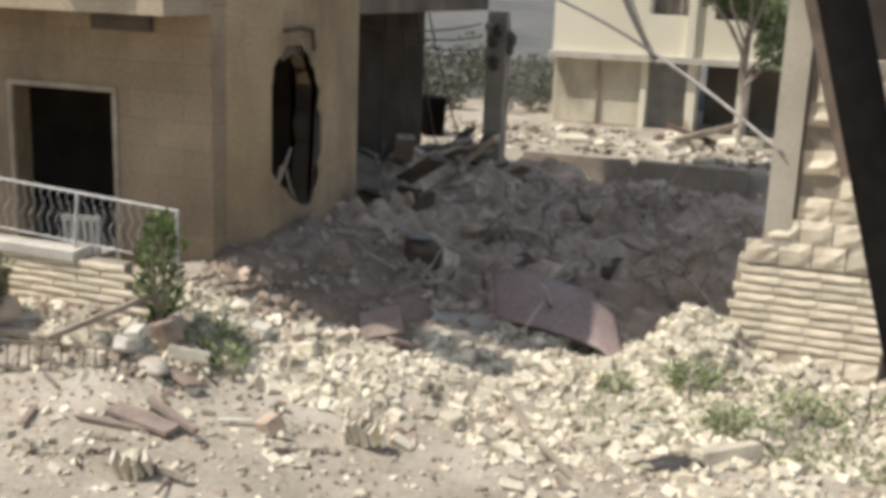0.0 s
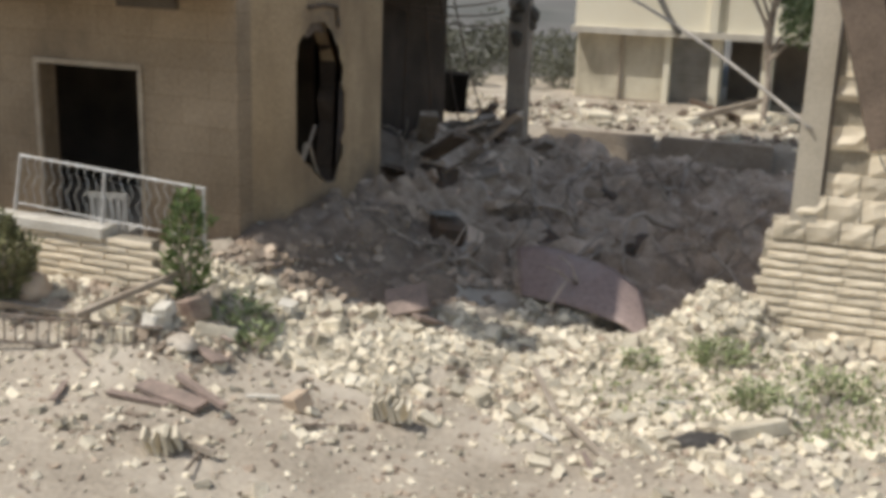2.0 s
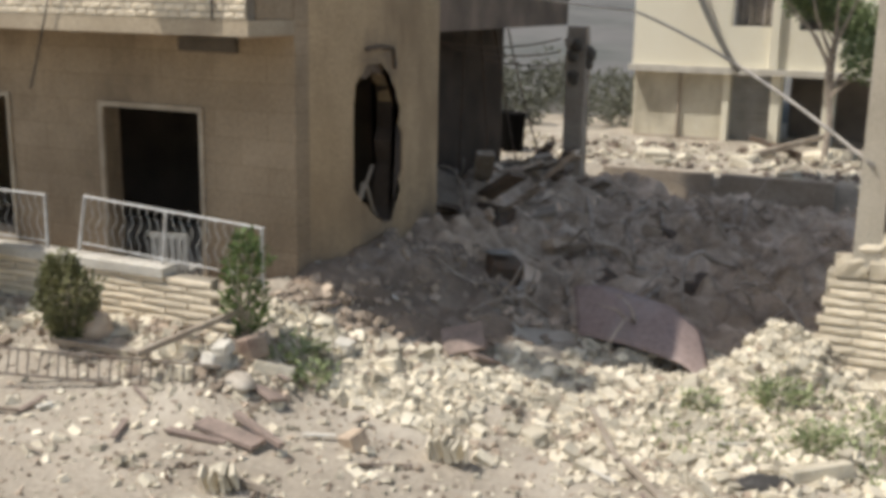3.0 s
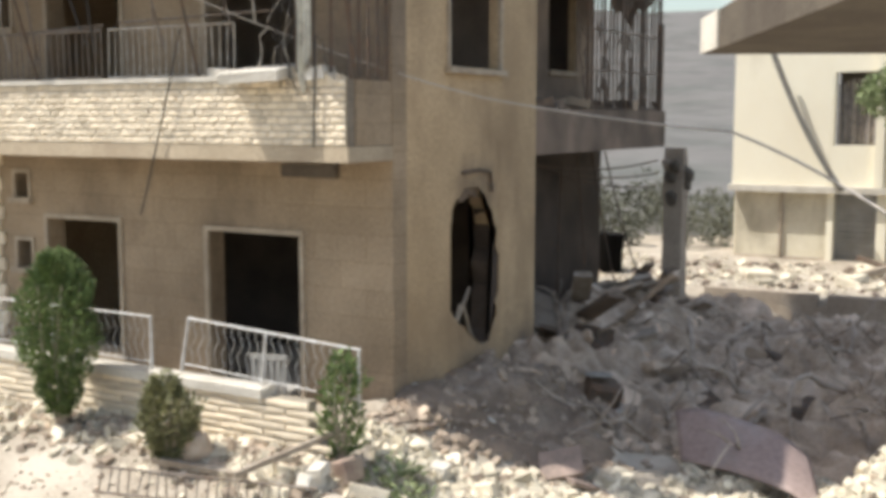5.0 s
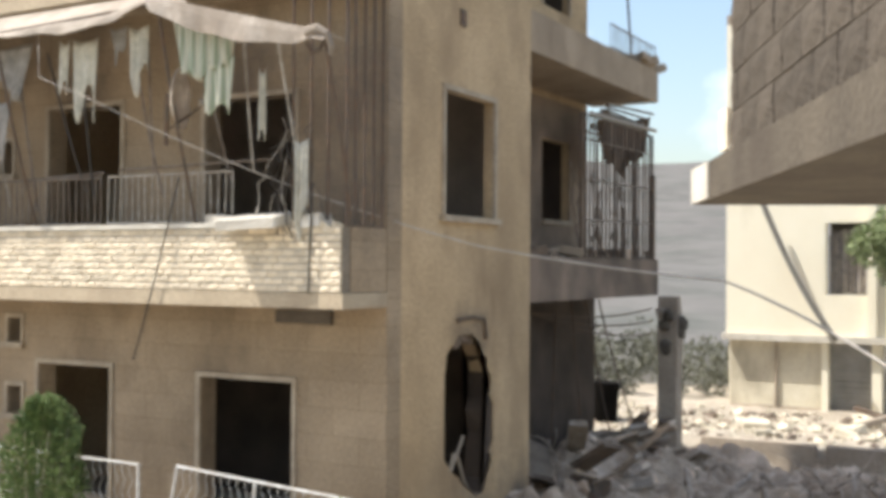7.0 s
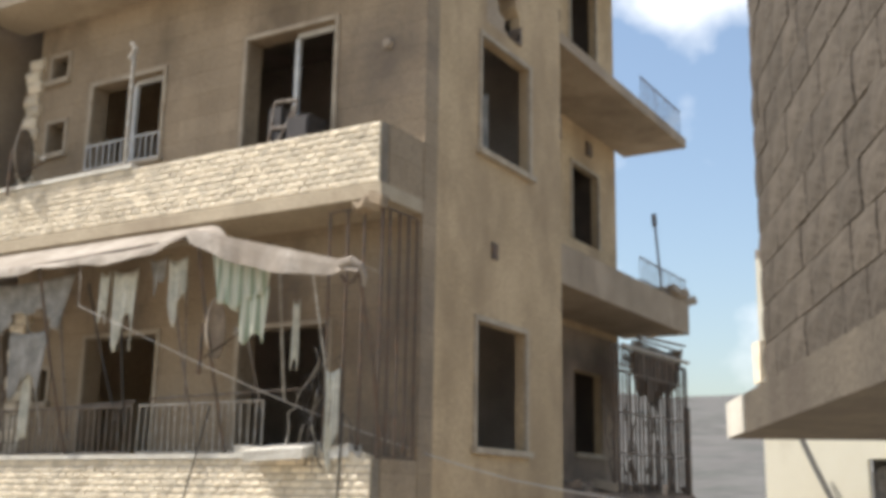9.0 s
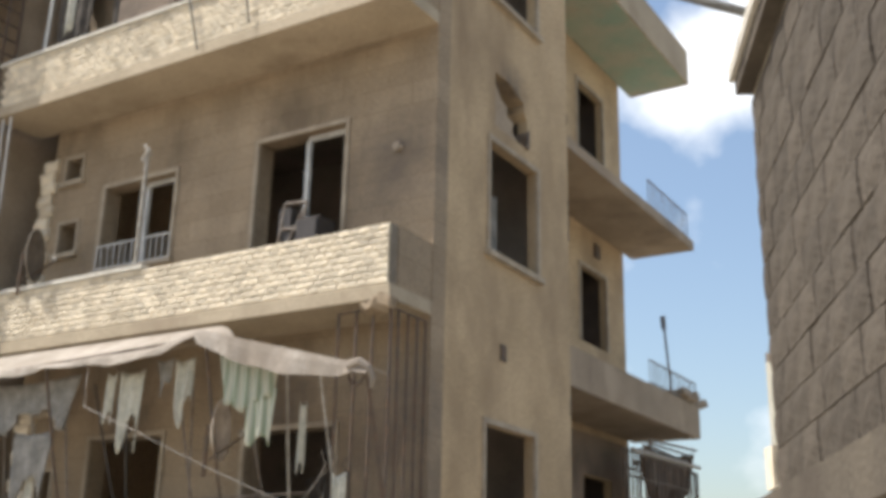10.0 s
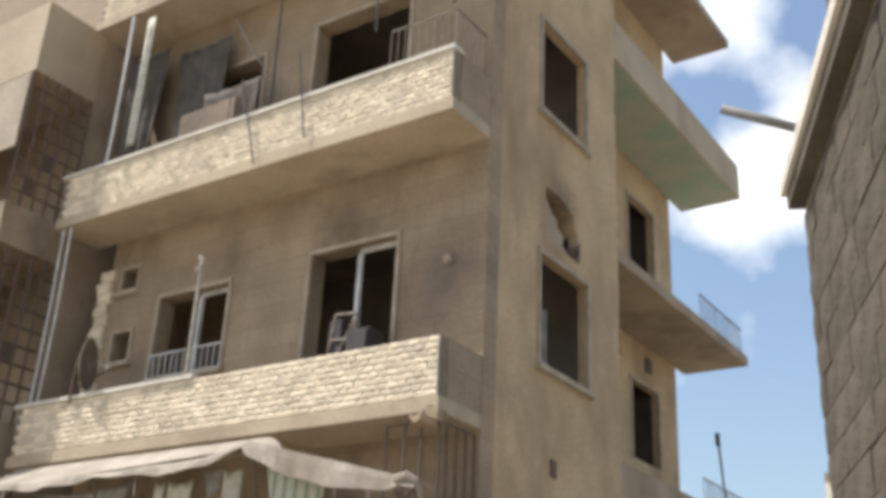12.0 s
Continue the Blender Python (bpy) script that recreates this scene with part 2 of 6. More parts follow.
def holed(bm, axis, face, back, u0, u1, z0, z1, holes):
    """A wall between face and back on the x axis or y axis, from u0 to u1, with rectangular holes (u0, u1, z0, z1)."""
    us = cells(u0, u1, [h[0] for h in holes] + [h[1] for h in holes])
    zs = cells(z0, z1, [h[2] for h in holes] + [h[3] for h in holes])
    full = {}
    for i in range(len(us) - 1):
        for k in range(len(zs) - 1):
            um, zm = (us[i] + us[i + 1]) / 2, (zs[k] + zs[k + 1]) / 2
            full[i, k] = not any(h[0] < um < h[1] and h[2] < zm < h[3] for h in holes)
    verts = {}

    def at(i, k, d):
        if (i, k, d) not in verts:
            w = back if d else face
            verts[i, k, d] = bm.verts.new((us[i], w, zs[k]) if axis == "y" else (w, us[i], zs[k]))
        return verts[i, k, d]
    for (i, k), there in full.items():
        if not there:
            continue
        for d in (0, 1):
            bm.faces.new((at(i, k, d), at(i + 1, k, d), at(i + 1, k + 1, d), at(i, k + 1, d)))
        for di, dk, e in ((-1, 0, ((i, k), (i, k + 1))), (1, 0, ((i + 1, k), (i + 1, k + 1))), (0, -1, ((i, k), (i + 1, k))), (0, 1, ((i, k + 1), (i + 1, k + 1)))):
            if not full.get((i + di, k + dk), False):
                bm.faces.new((at(*e[0], 0), at(*e[1], 0), at(*e[1], 1), at(*e[0], 1)))


def window(parent, axis, face, inward, u0, u1, z0, z1, surround=0.07, sash=True, sill=True, mullions=1, sashes=ALU):
    """A window in a wall: stone surround, sill, frame; inward is the sign of the way into the house."""
    d = inward

    def put(bm, ua, ub, da, db, za, zb):
        p, q = sorted((face + d * da, face + d * db))
        if axis == "y":
            box(bm, ua, ub, p, q, za, zb)
        else:
            box(bm, p, q, ua, ub, za, zb)
    w = new("window")
    w.parent = parent
    if surround:
        bm = bmesh.new()
        put(bm, u0 - surround, u0 + 0.005, -0.025, 0.014, z0, z1)
        put(bm, u1 - 0.005, u1 + surround, -0.025, 0.014, z0, z1)
        put(bm, u0 - surround, u1 + surround, -0.025, 0.014, z1 - 0.005, z1 + surround)
        part("surround", bm, FRAME, w, "white stone surround")
    if sill:
        bm = bmesh.new()
        put(bm, u0 - surround - 0.03, u1 + surround + 0.03, -0.07, 0.26, z0 - 0.06, z0 + 0.005)
        part("sill", bm, FRAME, w)
    if sash:
        bm = bmesh.new()
        t = 0.05
        half = (u0 + u1) / 2
        put(bm, u1 - t, u1, 0.12, 0.17, z0, z1)
        put(bm, half, u1 - t, 0.12, 0.17, z1 - t, z1)
        put(bm, half, u1 - t, 0.12, 0.17, z0, z0 + t)
        for k in range(mullions):
            c = u0 + (u1 - u0) * (k + 1) / (mullions + 1)
            put(bm, c - t / 2, c + t / 2, 0.12, 0.17, z0 + t, z1 - t)
        part("frame", bm, sashes, w, "frame without its glass")
    return w


# ---- ground ----
def smooth(a, b, x):
    k = min(max((x - a) / (b - a), 0), 1)
    return k * k * (3 - 2 * k)


def ground_z(x, y):
    """Height of the ground: yard, rubble skirt, pit between the houses, higher ground behind."""
    z = 0.05 * noise.noise((x * 0.5, y * 0.5, 0)) + 0.025 * noise.noise((x * 2.1, y * 2.1, 3))
    yard = 0.28 * (1 - smooth(0.3, 3.4, x))
    bank = 0.36 * smooth(-2.7, -1.4, y) * (1 - smooth(0.0, 1.1, x))
    side = smooth(-1.2, 0.6, x)
    inside = smooth(2.0, 4.5, y)
    alley = 0.2 * math.exp(-((x - 0.2) / 1.0) ** 2) * smooth(-1.5, 0.3, y)
    slope = 0.36 * smooth(2.6, 6.0, y) * (1 - smooth(6.8, 9.6, y)) + 0.12 * smooth(7.5, 9.8, y)
    pit = -0.25 * math.exp(-((x - 3.4) / 1.4) ** 2 - ((y - 3.6) / 1.2) ** 2)
    heap = 0.52 * math.exp(-((x - 4.42) / 0.45) ** 2 - ((y - 1.5) / 0.5) ** 2) + 0.08 * math.exp(-((x - 3.9) / 0.5) ** 2 - ((y - 1.7) / 0.5) ** 2)
    heap += 0.42 * math.exp(-((x + 0.35) / 0.75) ** 2) * smooth(3.2, 4.6, y) * (1 - smooth(7.6, 9.4, y))
    behind = smooth(10.05, 10.35, y)
    z += (yard + bank) * (1 - inside) + (alley + slope + pit + heap) * (1 - behind) + (0.53 + 0.05 * smooth(11, 26, y)) * behind
    rough = smooth(-1.5, 2.5, y) * (1 - behind) * side
    z += rough * (0.24 * noise.noise((x * 0.9, y * 0.9, 5)) + 0.2 * noise.noise((x * 2.4, y * 2.4, 8)) + 0.09 * noise.noise((x * 6, y * 6, 2)))
    z += smooth(-3.5, -1.0, y) * (1 - rough) * 0.05 * abs(noise.noise((x * 3, y * 3, 9)))
    return z


def spread(lo, hi, step, far):
    line = list(np.arange(lo, hi + 1e-6, step))
    d = step
    up, down = line[-1], line[0]
    while up < far:
        d *= 1.35
        up += d
        down -= d
        line = [down] + line + [up]
    return line


bm = bmesh.new()
gx, gy = spread(-7, 9, 0.1, 900), spread(-5, 12, 0.1, 900)
grid = [[bm.verts.new((x, y, ground_z(x, y))) for x in gx] for y in gy]
for r0, r1 in zip(grid, grid[1:]):
    for i in range(len(gx) - 1):
        bm.faces.new((r0[i], r0[i + 1], r1[i + 1], r1[i]))
solid("ground", bm, DIRT, "dusty trodden earth yard strewn with debris", kind="structure", smooth=True)

# ---- the damaged apartment building ----
LEFT, L1, L2, REC, TOP = -6.0, 3.2, 8.25, -1.1, 16.2
SLABS = (3.16, 6.29, 9.52, 12.72, 15.9)
house = thing("apartment_building", "war-damaged four-storey limestone apartment building with brick balconies", "building")
FRONT = [(-2.32, -1.10, 0.3, 2.385), (-4.78, -3.62, 0.9, 2.41), (-5.31, -5.07, 2.62, 2.92), (-5.31, -5.05, 1.78, 2.12),
         (-4.65, -3.49, 3.45, 5.33), (-2.28, -1.10, 3.45, 5.28), (-5.50, -5.25, 5.70, 6.02), (-5.50, -5.25, 4.6, 5.0),
         (-2.41, -1.16, 6.55, 8.62), (-4.93, -3.70, 7.42, 8.53), (-5.74, -5.43, 8.74, 9.07), (-5.72, -5.38, 7.74, 8.16),
         (-2.70, -1.20, 9.8, 11.95), (-4.9, -3.6, 10.3, 11.8)]
SIDEH = [(1.08, 2.22, 4.08, 5.40), (1.13, 2.31, 7.28, 8.62), (1.13, 2.31, 10.48, 11.82), (1.13, 2.31, 13.68, 15.0),
         (1.12, 2.26, 1.05, 2.82), (1.26, 2.06, 8.84, 9.52)]
RECH = [(5.95, 6.95, z, z + 1.2) for z in (4.25, 7.45, 10.6)]
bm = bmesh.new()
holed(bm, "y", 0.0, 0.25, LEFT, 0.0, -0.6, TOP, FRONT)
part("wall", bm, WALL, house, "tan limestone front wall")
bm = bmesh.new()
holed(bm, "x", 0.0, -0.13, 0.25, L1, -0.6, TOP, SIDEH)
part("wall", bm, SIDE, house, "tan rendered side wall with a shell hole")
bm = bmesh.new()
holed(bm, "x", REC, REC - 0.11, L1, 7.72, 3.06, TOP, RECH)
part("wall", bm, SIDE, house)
bm = bmesh.new()
box(bm, REC, -0.132, L1 - 0.2, L1 - 0.002, -0.4, TOP)
part("wall", bm, SIDE, house)
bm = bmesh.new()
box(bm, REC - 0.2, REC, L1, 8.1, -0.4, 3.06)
part("wall", bm, SOOT_SHADE, house, "sooty inner wall below the loggia, darkened for its shade")
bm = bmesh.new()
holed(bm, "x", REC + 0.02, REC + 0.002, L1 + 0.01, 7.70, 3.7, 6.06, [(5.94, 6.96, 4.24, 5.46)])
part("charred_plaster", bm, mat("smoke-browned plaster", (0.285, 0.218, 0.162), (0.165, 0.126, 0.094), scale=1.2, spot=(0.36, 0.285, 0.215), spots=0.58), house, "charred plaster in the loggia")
# unseen rear walls: shallow to let sun past, dark behind the loggia windows
for x0, x1, y0, y1, z0, face in ((-3.0, REC - 0.112, 6.97, 7.15, 3.0, SOOT_SHADE), (-3.2, -3.0, 5.304, 7.15, 3.0, SOOT_SHADE), (LEFT, -3.0, 5.1, 5.3, -0.4, SIDE), (LEFT, LEFT + 0.2, 0.252, 5.098, -0.4, SIDE)):
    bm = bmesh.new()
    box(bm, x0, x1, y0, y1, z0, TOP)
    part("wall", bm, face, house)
# ground-floor partition: the unlit room's darkness is put into its colour
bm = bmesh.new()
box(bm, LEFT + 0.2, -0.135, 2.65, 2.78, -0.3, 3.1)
part("wall", bm, SOOT_SHADE, house, "inner partition wall coloured dark for the unlit room")
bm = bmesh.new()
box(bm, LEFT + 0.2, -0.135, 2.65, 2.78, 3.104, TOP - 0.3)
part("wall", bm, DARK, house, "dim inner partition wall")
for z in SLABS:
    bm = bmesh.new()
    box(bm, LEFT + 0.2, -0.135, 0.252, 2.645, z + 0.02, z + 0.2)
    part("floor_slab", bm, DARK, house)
for (u0, u1, z0, z1) in FRONT:
    tiny = u1 - u0 < 0.5
    window(house, "y", 0.0, 1, u0, u1, z0, z1, 0.04 if tiny else 0.045, 6 < z0 < 9.5 and not tiny, True, 1)
for i, (u0, u1, z0, z1) in enumerate(SIDEH):
    if i < 4:
        window(house, "x", 0.0, -1, u0, u1, z0, z1, 0.05, False, True, 1)
for i, (u0, u1, z0, z1) in enumerate(RECH):
    window(house, "x", REC, -1, u0, u1, z0, z1, 0.05 if i else 0.0, False, i == 0, 1)
# balconies of the front
PARAPETS = []
for i, z in enumerate(SLABS[:4]):
    bal = new("balcony")
    bal.parent = house
    bm = bmesh.new()
    w0 = LEFT - 0.4
    box(bm, w0, 0.0, -0.745, -0.002, z, z + 0.14)
    part("slab", bm, SOFFIT, bal, "cream painted balcony slab")
    bm = bmesh.new()
    top = z + 0.74
    box(bm, w0 + 0.02, -0.02, -0.72, -0.6, z + 0.14, top)
    parapet = part("parapet", bm, JOINT, bal, "parapet clad in split limestone bricks")
    PARAPETS.append((parapet, w0, z + 0.145, top))
    bm = bmesh.new()
    box(bm, -0.135, -0.008, -0.6, -0.004, z + 0.145, top + 0.004)
    part("end_wall", bm, WALL, bal, "tan rendered balcony end")
    bm = bmesh.new()
    box(bm, w0 - 0.02, -3.3 if i == 1 else -0.6 if i != 2 else 0.0, -0.77, -0.57, top + 0.003, top + 0.05)
    part("coping", bm, COPING, bal, "white stone coping")
# recessed side balconies
for i, (z, end, deep) in enumerate(((3.12, 8.02, 0.56), (6.17, 7.98, 0.5), (9.32, 8.12, 0.16), (12.46, 8.3, 0.66), (15.62, 8.25, 0.16))):
    bm = bmesh.new()
    box(bm, REC, 0.0, L1 + 0.004, end, z, z + deep)
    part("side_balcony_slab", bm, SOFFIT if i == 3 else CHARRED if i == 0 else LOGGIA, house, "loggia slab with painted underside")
bm = bmesh.new()
box(bm, REC + 0.01, -0.03, L1 + 0.03, L2 - 0.05, 12.445, 12.457)
part("painted_soffit", bm, TEAL, house, "faded green painted underside")
bm = bmesh.new()
box(bm, 0.03, 0.33, 7.93, 8.23, -0.3, 3.1)
bmesh.ops.subdivide_edges(bm, edges=[e for e in bm.edges if abs(e.verts[0].co.z - e.verts[1].co.z) > 1], cuts=9, use_grid_fill=True)
for v in bm.verts:
    v.co += Vector((noise.noise(v.co * 3.1), noise.noise(v.co * 2.7 + Vector((5, 0, 0))), 0)) * (0.02 + 0.05 * max(0, v.co.z - 1.9))
part("pillar", bm, CONCRETE, house, "bare concrete corner pillar with torn top")
# unseen roofs, stepped back like the rear walls to let sun past
for x0, x1, y0, y1 in ((LEFT - 0.3, 0.15, -0.2, 5.3), (-3.2, REC, 5.304, 7.2)):
    bm = bmesh.new()
    box(bm, x0, x1, y0, y1, TOP, TOP + 0.2)
    part("roof", bm, CONCRETE, house)


# ---- the house with the overhang ----
YAW_B = radians(25)
KX, KY = 4.02, -3.01
E1, E2 = Vector((math.sin(YAW_B), -math.cos(YAW_B), 0)), Vector((math.cos(YAW_B), math.sin(YAW_B), 0))
M_B = Matrix(((E2.x, -E1.x, 0, KX), (E2.y, -E1.y, 0, KY), (0, 0, 1, 0), (0, 0, 0, 1)))  # own axes: x along the far end, -y towards the street
overhang = thing("overhanging_house", "grey stone house jutting out over concrete and rubble pier", "building")
overhang.matrix_world = Matrix.Translation(EYE) @ Matrix.Scale(0.85, 4) @ Matrix.Translation([-c for c in EYE]) @ M_B
SOF = 3.95
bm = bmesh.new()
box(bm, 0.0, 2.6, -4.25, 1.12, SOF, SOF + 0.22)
part("overhang_slab", bm, DARK_CONCRETE, overhang, "bare concrete overhanging floor slab")
bm = bmesh.new()
box(bm, 0.04, 2.5, -4.2, -0.03, SOF + 0.22, 6.42)
stone_wall = part("wall", bm, MORTAR, overhang, "grey coursed stone block wall")
bm = bmesh.new()
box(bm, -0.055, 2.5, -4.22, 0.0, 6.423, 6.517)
part("coping_bed", bm, DARK_CONCRETE, overhang)
# white material stands for the glare on the coping's end face
bm = bmesh.new()
box(bm, -0.085, 2.5, -4.22, 0.03, 6.52, 6.60)
part("coping", bm, COPING, overhang, "projecting coping, coloured white for its sunlit end")
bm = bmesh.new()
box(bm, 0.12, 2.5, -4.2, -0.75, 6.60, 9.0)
part("upper_wall", bm, DARK_CONCRETE, overhang)
bm = bmesh.new()
tube(bm, [(0.3, -0.42, 6.62), (0.0, -0.40, 6.72), (-0.43, -0.36, 6.90)], 0.028, 10)
part("rain_spout", bm, mat("dull grey pipe", (0.19, 0.185, 0.175), (0.14, 0.135, 0.125), rough=0.6, scale=8, bump=0.1), overhang, "grey rain spout pipe", True)
bm = bmesh.new()
box(bm, 0.0, 0.13, -0.02, 0.12, SOF + 0.223, SOF + 0.45, 0.012)
part("broken_brick", bm, BRICK, overhang)

# thin overlay giving part of the slab end a paler colour
bm = bmesh.new()
box(bm, -0.014, -0.002, 0.5, 1.115, SOF + 0.004, SOF + 0.216)
part("patch", bm, COPING, overhang, "thin paler plate over the slab end")

# the pier under the overhang
pier = thing("stone_pier", "shell-torn limestone pier with stepped courses and concrete column", "pier")
bm = bmesh.new()
box(bm, 4.93, 5.17, 1.62, 1.9, 1.2, SOF)
part("column", bm, mat("pale dusty concrete", (0.52, 0.465, 0.375), (0.43, 0.38, 0.30), spot=(0.33, 0.28, 0.22), spots=0.62, scale=1.8, fine=80, bump=0.15), pier, "bare square concrete column")
bm = bmesh.new()
box(bm, 4.72, 6.1, 1.66, 1.95, -0.3, 1.1)
box(bm, 5.2, 6.1, 1.72, 1.95, 1.2, 3.0)
part("core", bm, MORTAR, pier, "grey mortar core")
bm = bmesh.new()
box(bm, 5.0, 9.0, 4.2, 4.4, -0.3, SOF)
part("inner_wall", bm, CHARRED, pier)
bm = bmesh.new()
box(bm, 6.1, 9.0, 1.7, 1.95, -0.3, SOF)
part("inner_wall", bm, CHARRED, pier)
panel = bmesh.new()
v = box(panel, -0.17, 0.17, -0.05, 0.05, -0.42, 1.25, 0.02)
lean = solid("leaning_concrete_panel", panel, CHARRED, "dark broken concrete panel leaning on the torn pier", "panel")
for k in range(3):
    bm = bmesh.new()
    tube(bm, [(-0.1 + 0.1 * k, 0, -0.4), (-0.09 + 0.11 * k, 0.01, -0.5), (-0.06 + 0.1 * k, -0.03, -0.62 + 0.05 * k)], 0.008, 5)
    part("reinforcing_rod", bm, IRON, lean, "rusty bent rod")
lean.matrix_world = Matrix.Translation((5.58, 1.42, 2.45)) @ Euler((0, radians(-17), 0)).to_matrix().to_4x4()

# a dark post close to the standpoint
bm = bmesh.new()
top_p, bot_p = POST
tube(bm, [Vector(bot_p), Vector(bot_p).lerp(Vector(top_p), 0.5) + Vector((0.015, 0, 0)), Vector(top_p)], 0.034, 12, 0.029)
solid("leaning_post", bm, TAR, "dark leaning iron post close by", "post", smooth=True)

# ---- the neighbouring house ----
nb = thing("neighbour_house", "adjoining beige apartment house with caged balconies", "building")
bm = bmesh.new()
# unseen back kept shallow so its shadow misses the ground behind
box(bm, -14, -6.62, -0.4, 5.0, -0.4, 16.2)
part("wall", bm, LOGGIA, nb)
for i, (z0, z1) in enumerate(((3.0, 4.2), (6.1, 6.9), (9.15, 9.72), (11.75, 12.9))):
    bm = bmesh.new()
    box(bm, -13, -6.6, -1.42, -0.4, z0, z1)
    part("balcony", bm, SOFFIT if i == 3 else LOGGIA, nb, "beige rendered balcony")
for z0, z1 in ((4.2, 6.1), (6.9, 9.15), (9.72, 11.75)):
    cage = new("balcony_cage")
    cage.parent = nb
    tagged(cage, "square iron lattice closing the balcony")
    # added front panel, only there to darken the space behind the lattice
    bm = bmesh.new()
    box(bm, -13, -6.7, -1.415, -1.39, z0 + 0.42 * (z1 - z0), z1)
    part("blind", bm, CONCRETE, cage, "added panel keeping sun out of the caged balcony")
    for k in range(6):
        bm = bmesh.new()
        y = -1.4 + 0.97 * k / 5
        bar(bm, (-6.62, y, z0), (-6.62, y, z1), 0.024, 4)
        part("upright", bm, IRON, cage)
    for k in range(1, 9):
        bm = bmesh.new()
        z = z0 + (z1 - z0) * k / 9
        bar(bm, (-6.64, -1.4, z), (-6.64, -0.43, z), 0.02, 4)
        part("crossbar", bm, IRON, cage)
    for k in range(2):
        bm = bmesh.new()
        y, z = -1.1 + 0.19 * k, z0 + (z1 - z0) * ((k * 2) % 7 + 1.5) / 9
        box(bm, -6.655, -6.63, y - 0.09, y + 0.09, z - 0.12, z + 0.1)
        part("plate", bm, IRON, cage)

# ---- house behind ----
FY = 13.4
GROW = Matrix.Translation(EYE) @ Matrix.Scale(1.078, 4) @ Matrix.Translation([-c for c in EYE])
far = thing("rear_house", "cream two-storey house with shuttered ground floor", "building")
far.matrix_world = GROW
bm = bmesh.new()
box(bm, -0.35, 1.52, FY, FY + 0.25, 2.25, 8.5)
part("wall_panel", bm, FARWALL, far, "sunlit cream rendered wall")
bm = bmesh.new()
holed(bm, "y", FY + 0.004, FY + 0.25, 1.52, 6.5, 2.25, 8.5, [(1.58, 2.42, 3.05, 4.45), (2.85, 3.9, 3.0, 4.4)])
part("wall_panel", bm, FARWALL, far)
bm = bmesh.new()
box(bm, -0.35, -0.1, FY + 0.25, FY + 7, 0.5, 8.5)
part("side_wall", bm, FARWALL, far)
bm = bmesh.new()
box(bm, -0.4, 6.5, FY - 0.12, FY + 0.6, 2.12, 2.247)
part("ledge", bm, COPING, far)
bm = bmesh.new()
box(bm, 2.36, 2.52, FY - 0.1, FY - 0.004, 2.25, 8.4)
part("pilaster", bm, FARWALL, far)
bm = bmesh.new()
box(bm, -0.3, 1.5, FY + 0.14, FY + 0.3, 0.5, 2.12)
part("lower_wall", bm, mat("stained lower render", (0.66, 0.61, 0.48), (0.52, 0.47, 0.36), scale=1.2, spot=(0.36, 0.32, 0.24), spots=0.56, bump=0.15), far)
bm = bmesh.new()
bar(bm, (0.62, FY + 0.1, 0.5), (0.62, FY + 0.1, 2.12), 0.035, 8)
part("drain_pipe", bm, CONCRETE, far, "thin grey drain pipe")
bm = bmesh.new()
for k, (xa, xb, za) in enumerate(((-0.28, 0.56, 0.5), (0.68, 1.48, 0.5))):
    box(bm, xa, xb, FY + 0.06, FY + 0.136, za, za + 0.32)
part("plinth", bm, CONCRETE, far, "worn concrete plinth")
for xa, xb in ((1.5, 1.62), (2.42, 2.6), (3.4, 3.6)):
    bm = bmesh.new()
    box(bm, xa, xb, FY + 0.05, FY + 0.6, 0.5, 2.12)
    part("post", bm, FARWALL, far)
STEEL = mat("grey steel shutter", (0.3, 0.29, 0.27), rough=0.6)
shutter = new("shutter")
shutter.parent = far
for k in range(14):
    z = 0.6 + k * 0.108
    bm = bmesh.new()
    box(bm, 1.62, 2.42, FY + 0.3 + 0.01 * (k % 2), FY + 0.34, z, z + 0.1)
    part("slat", bm, STEEL, shutter)
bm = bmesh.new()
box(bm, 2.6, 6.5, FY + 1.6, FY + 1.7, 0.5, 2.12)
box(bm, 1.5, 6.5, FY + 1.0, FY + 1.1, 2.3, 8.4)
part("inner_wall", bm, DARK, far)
bm = bmesh.new()
n = 16
prev = None
for k in range(n + 1):
    x = 1.6 + 0.8 * k / n
    y = FY + 0.3 + 0.04 * math.sin(k * 2.1) + 0.02 * math.sin(k * 0.9)
    row = [bm.verts.new((x + 0.03 * math.sin(k * 1.3), y, 3.08)), bm.verts.new((x, y, 4.2 + 0.14 * math.cos((k - 8) / 8 * 1.5)))]
    if prev:
        bm.faces.new((prev[0], row[0], row[1], prev[1]))
    prev = row
part("curtain", bm, mat("faded curtain", (0.30, 0.27, 0.24), (0.2, 0.18, 0.17), scale=9), far, "torn grey curtain", True)
bm = bmesh.new()
box(bm, -0.35, 6.5, FY, FY + 7, 8.5, 8.7)
part("roof", bm, CONCRETE, far)

# ---- hills ----
bm = bmesh.new()
pts = {}
for i in range(80):
    a = radians(-60 + i * 2.2)
    for j in range(26):
        d = 27 * 1.107 ** j
        el = -5.8 + 11.2 * (j / 25) + 0.7 * noise.noise((a * 6, j * 0.25, 4)) * smooth(1, 6, j)
        pts[i, j] = bm.verts.new((5.5 - d * math.sin(a), -8.8 + d * math.cos(a), 0.3 if j == 0 else max(0.66, 3.55 + d * math.tan(radians(el)))))
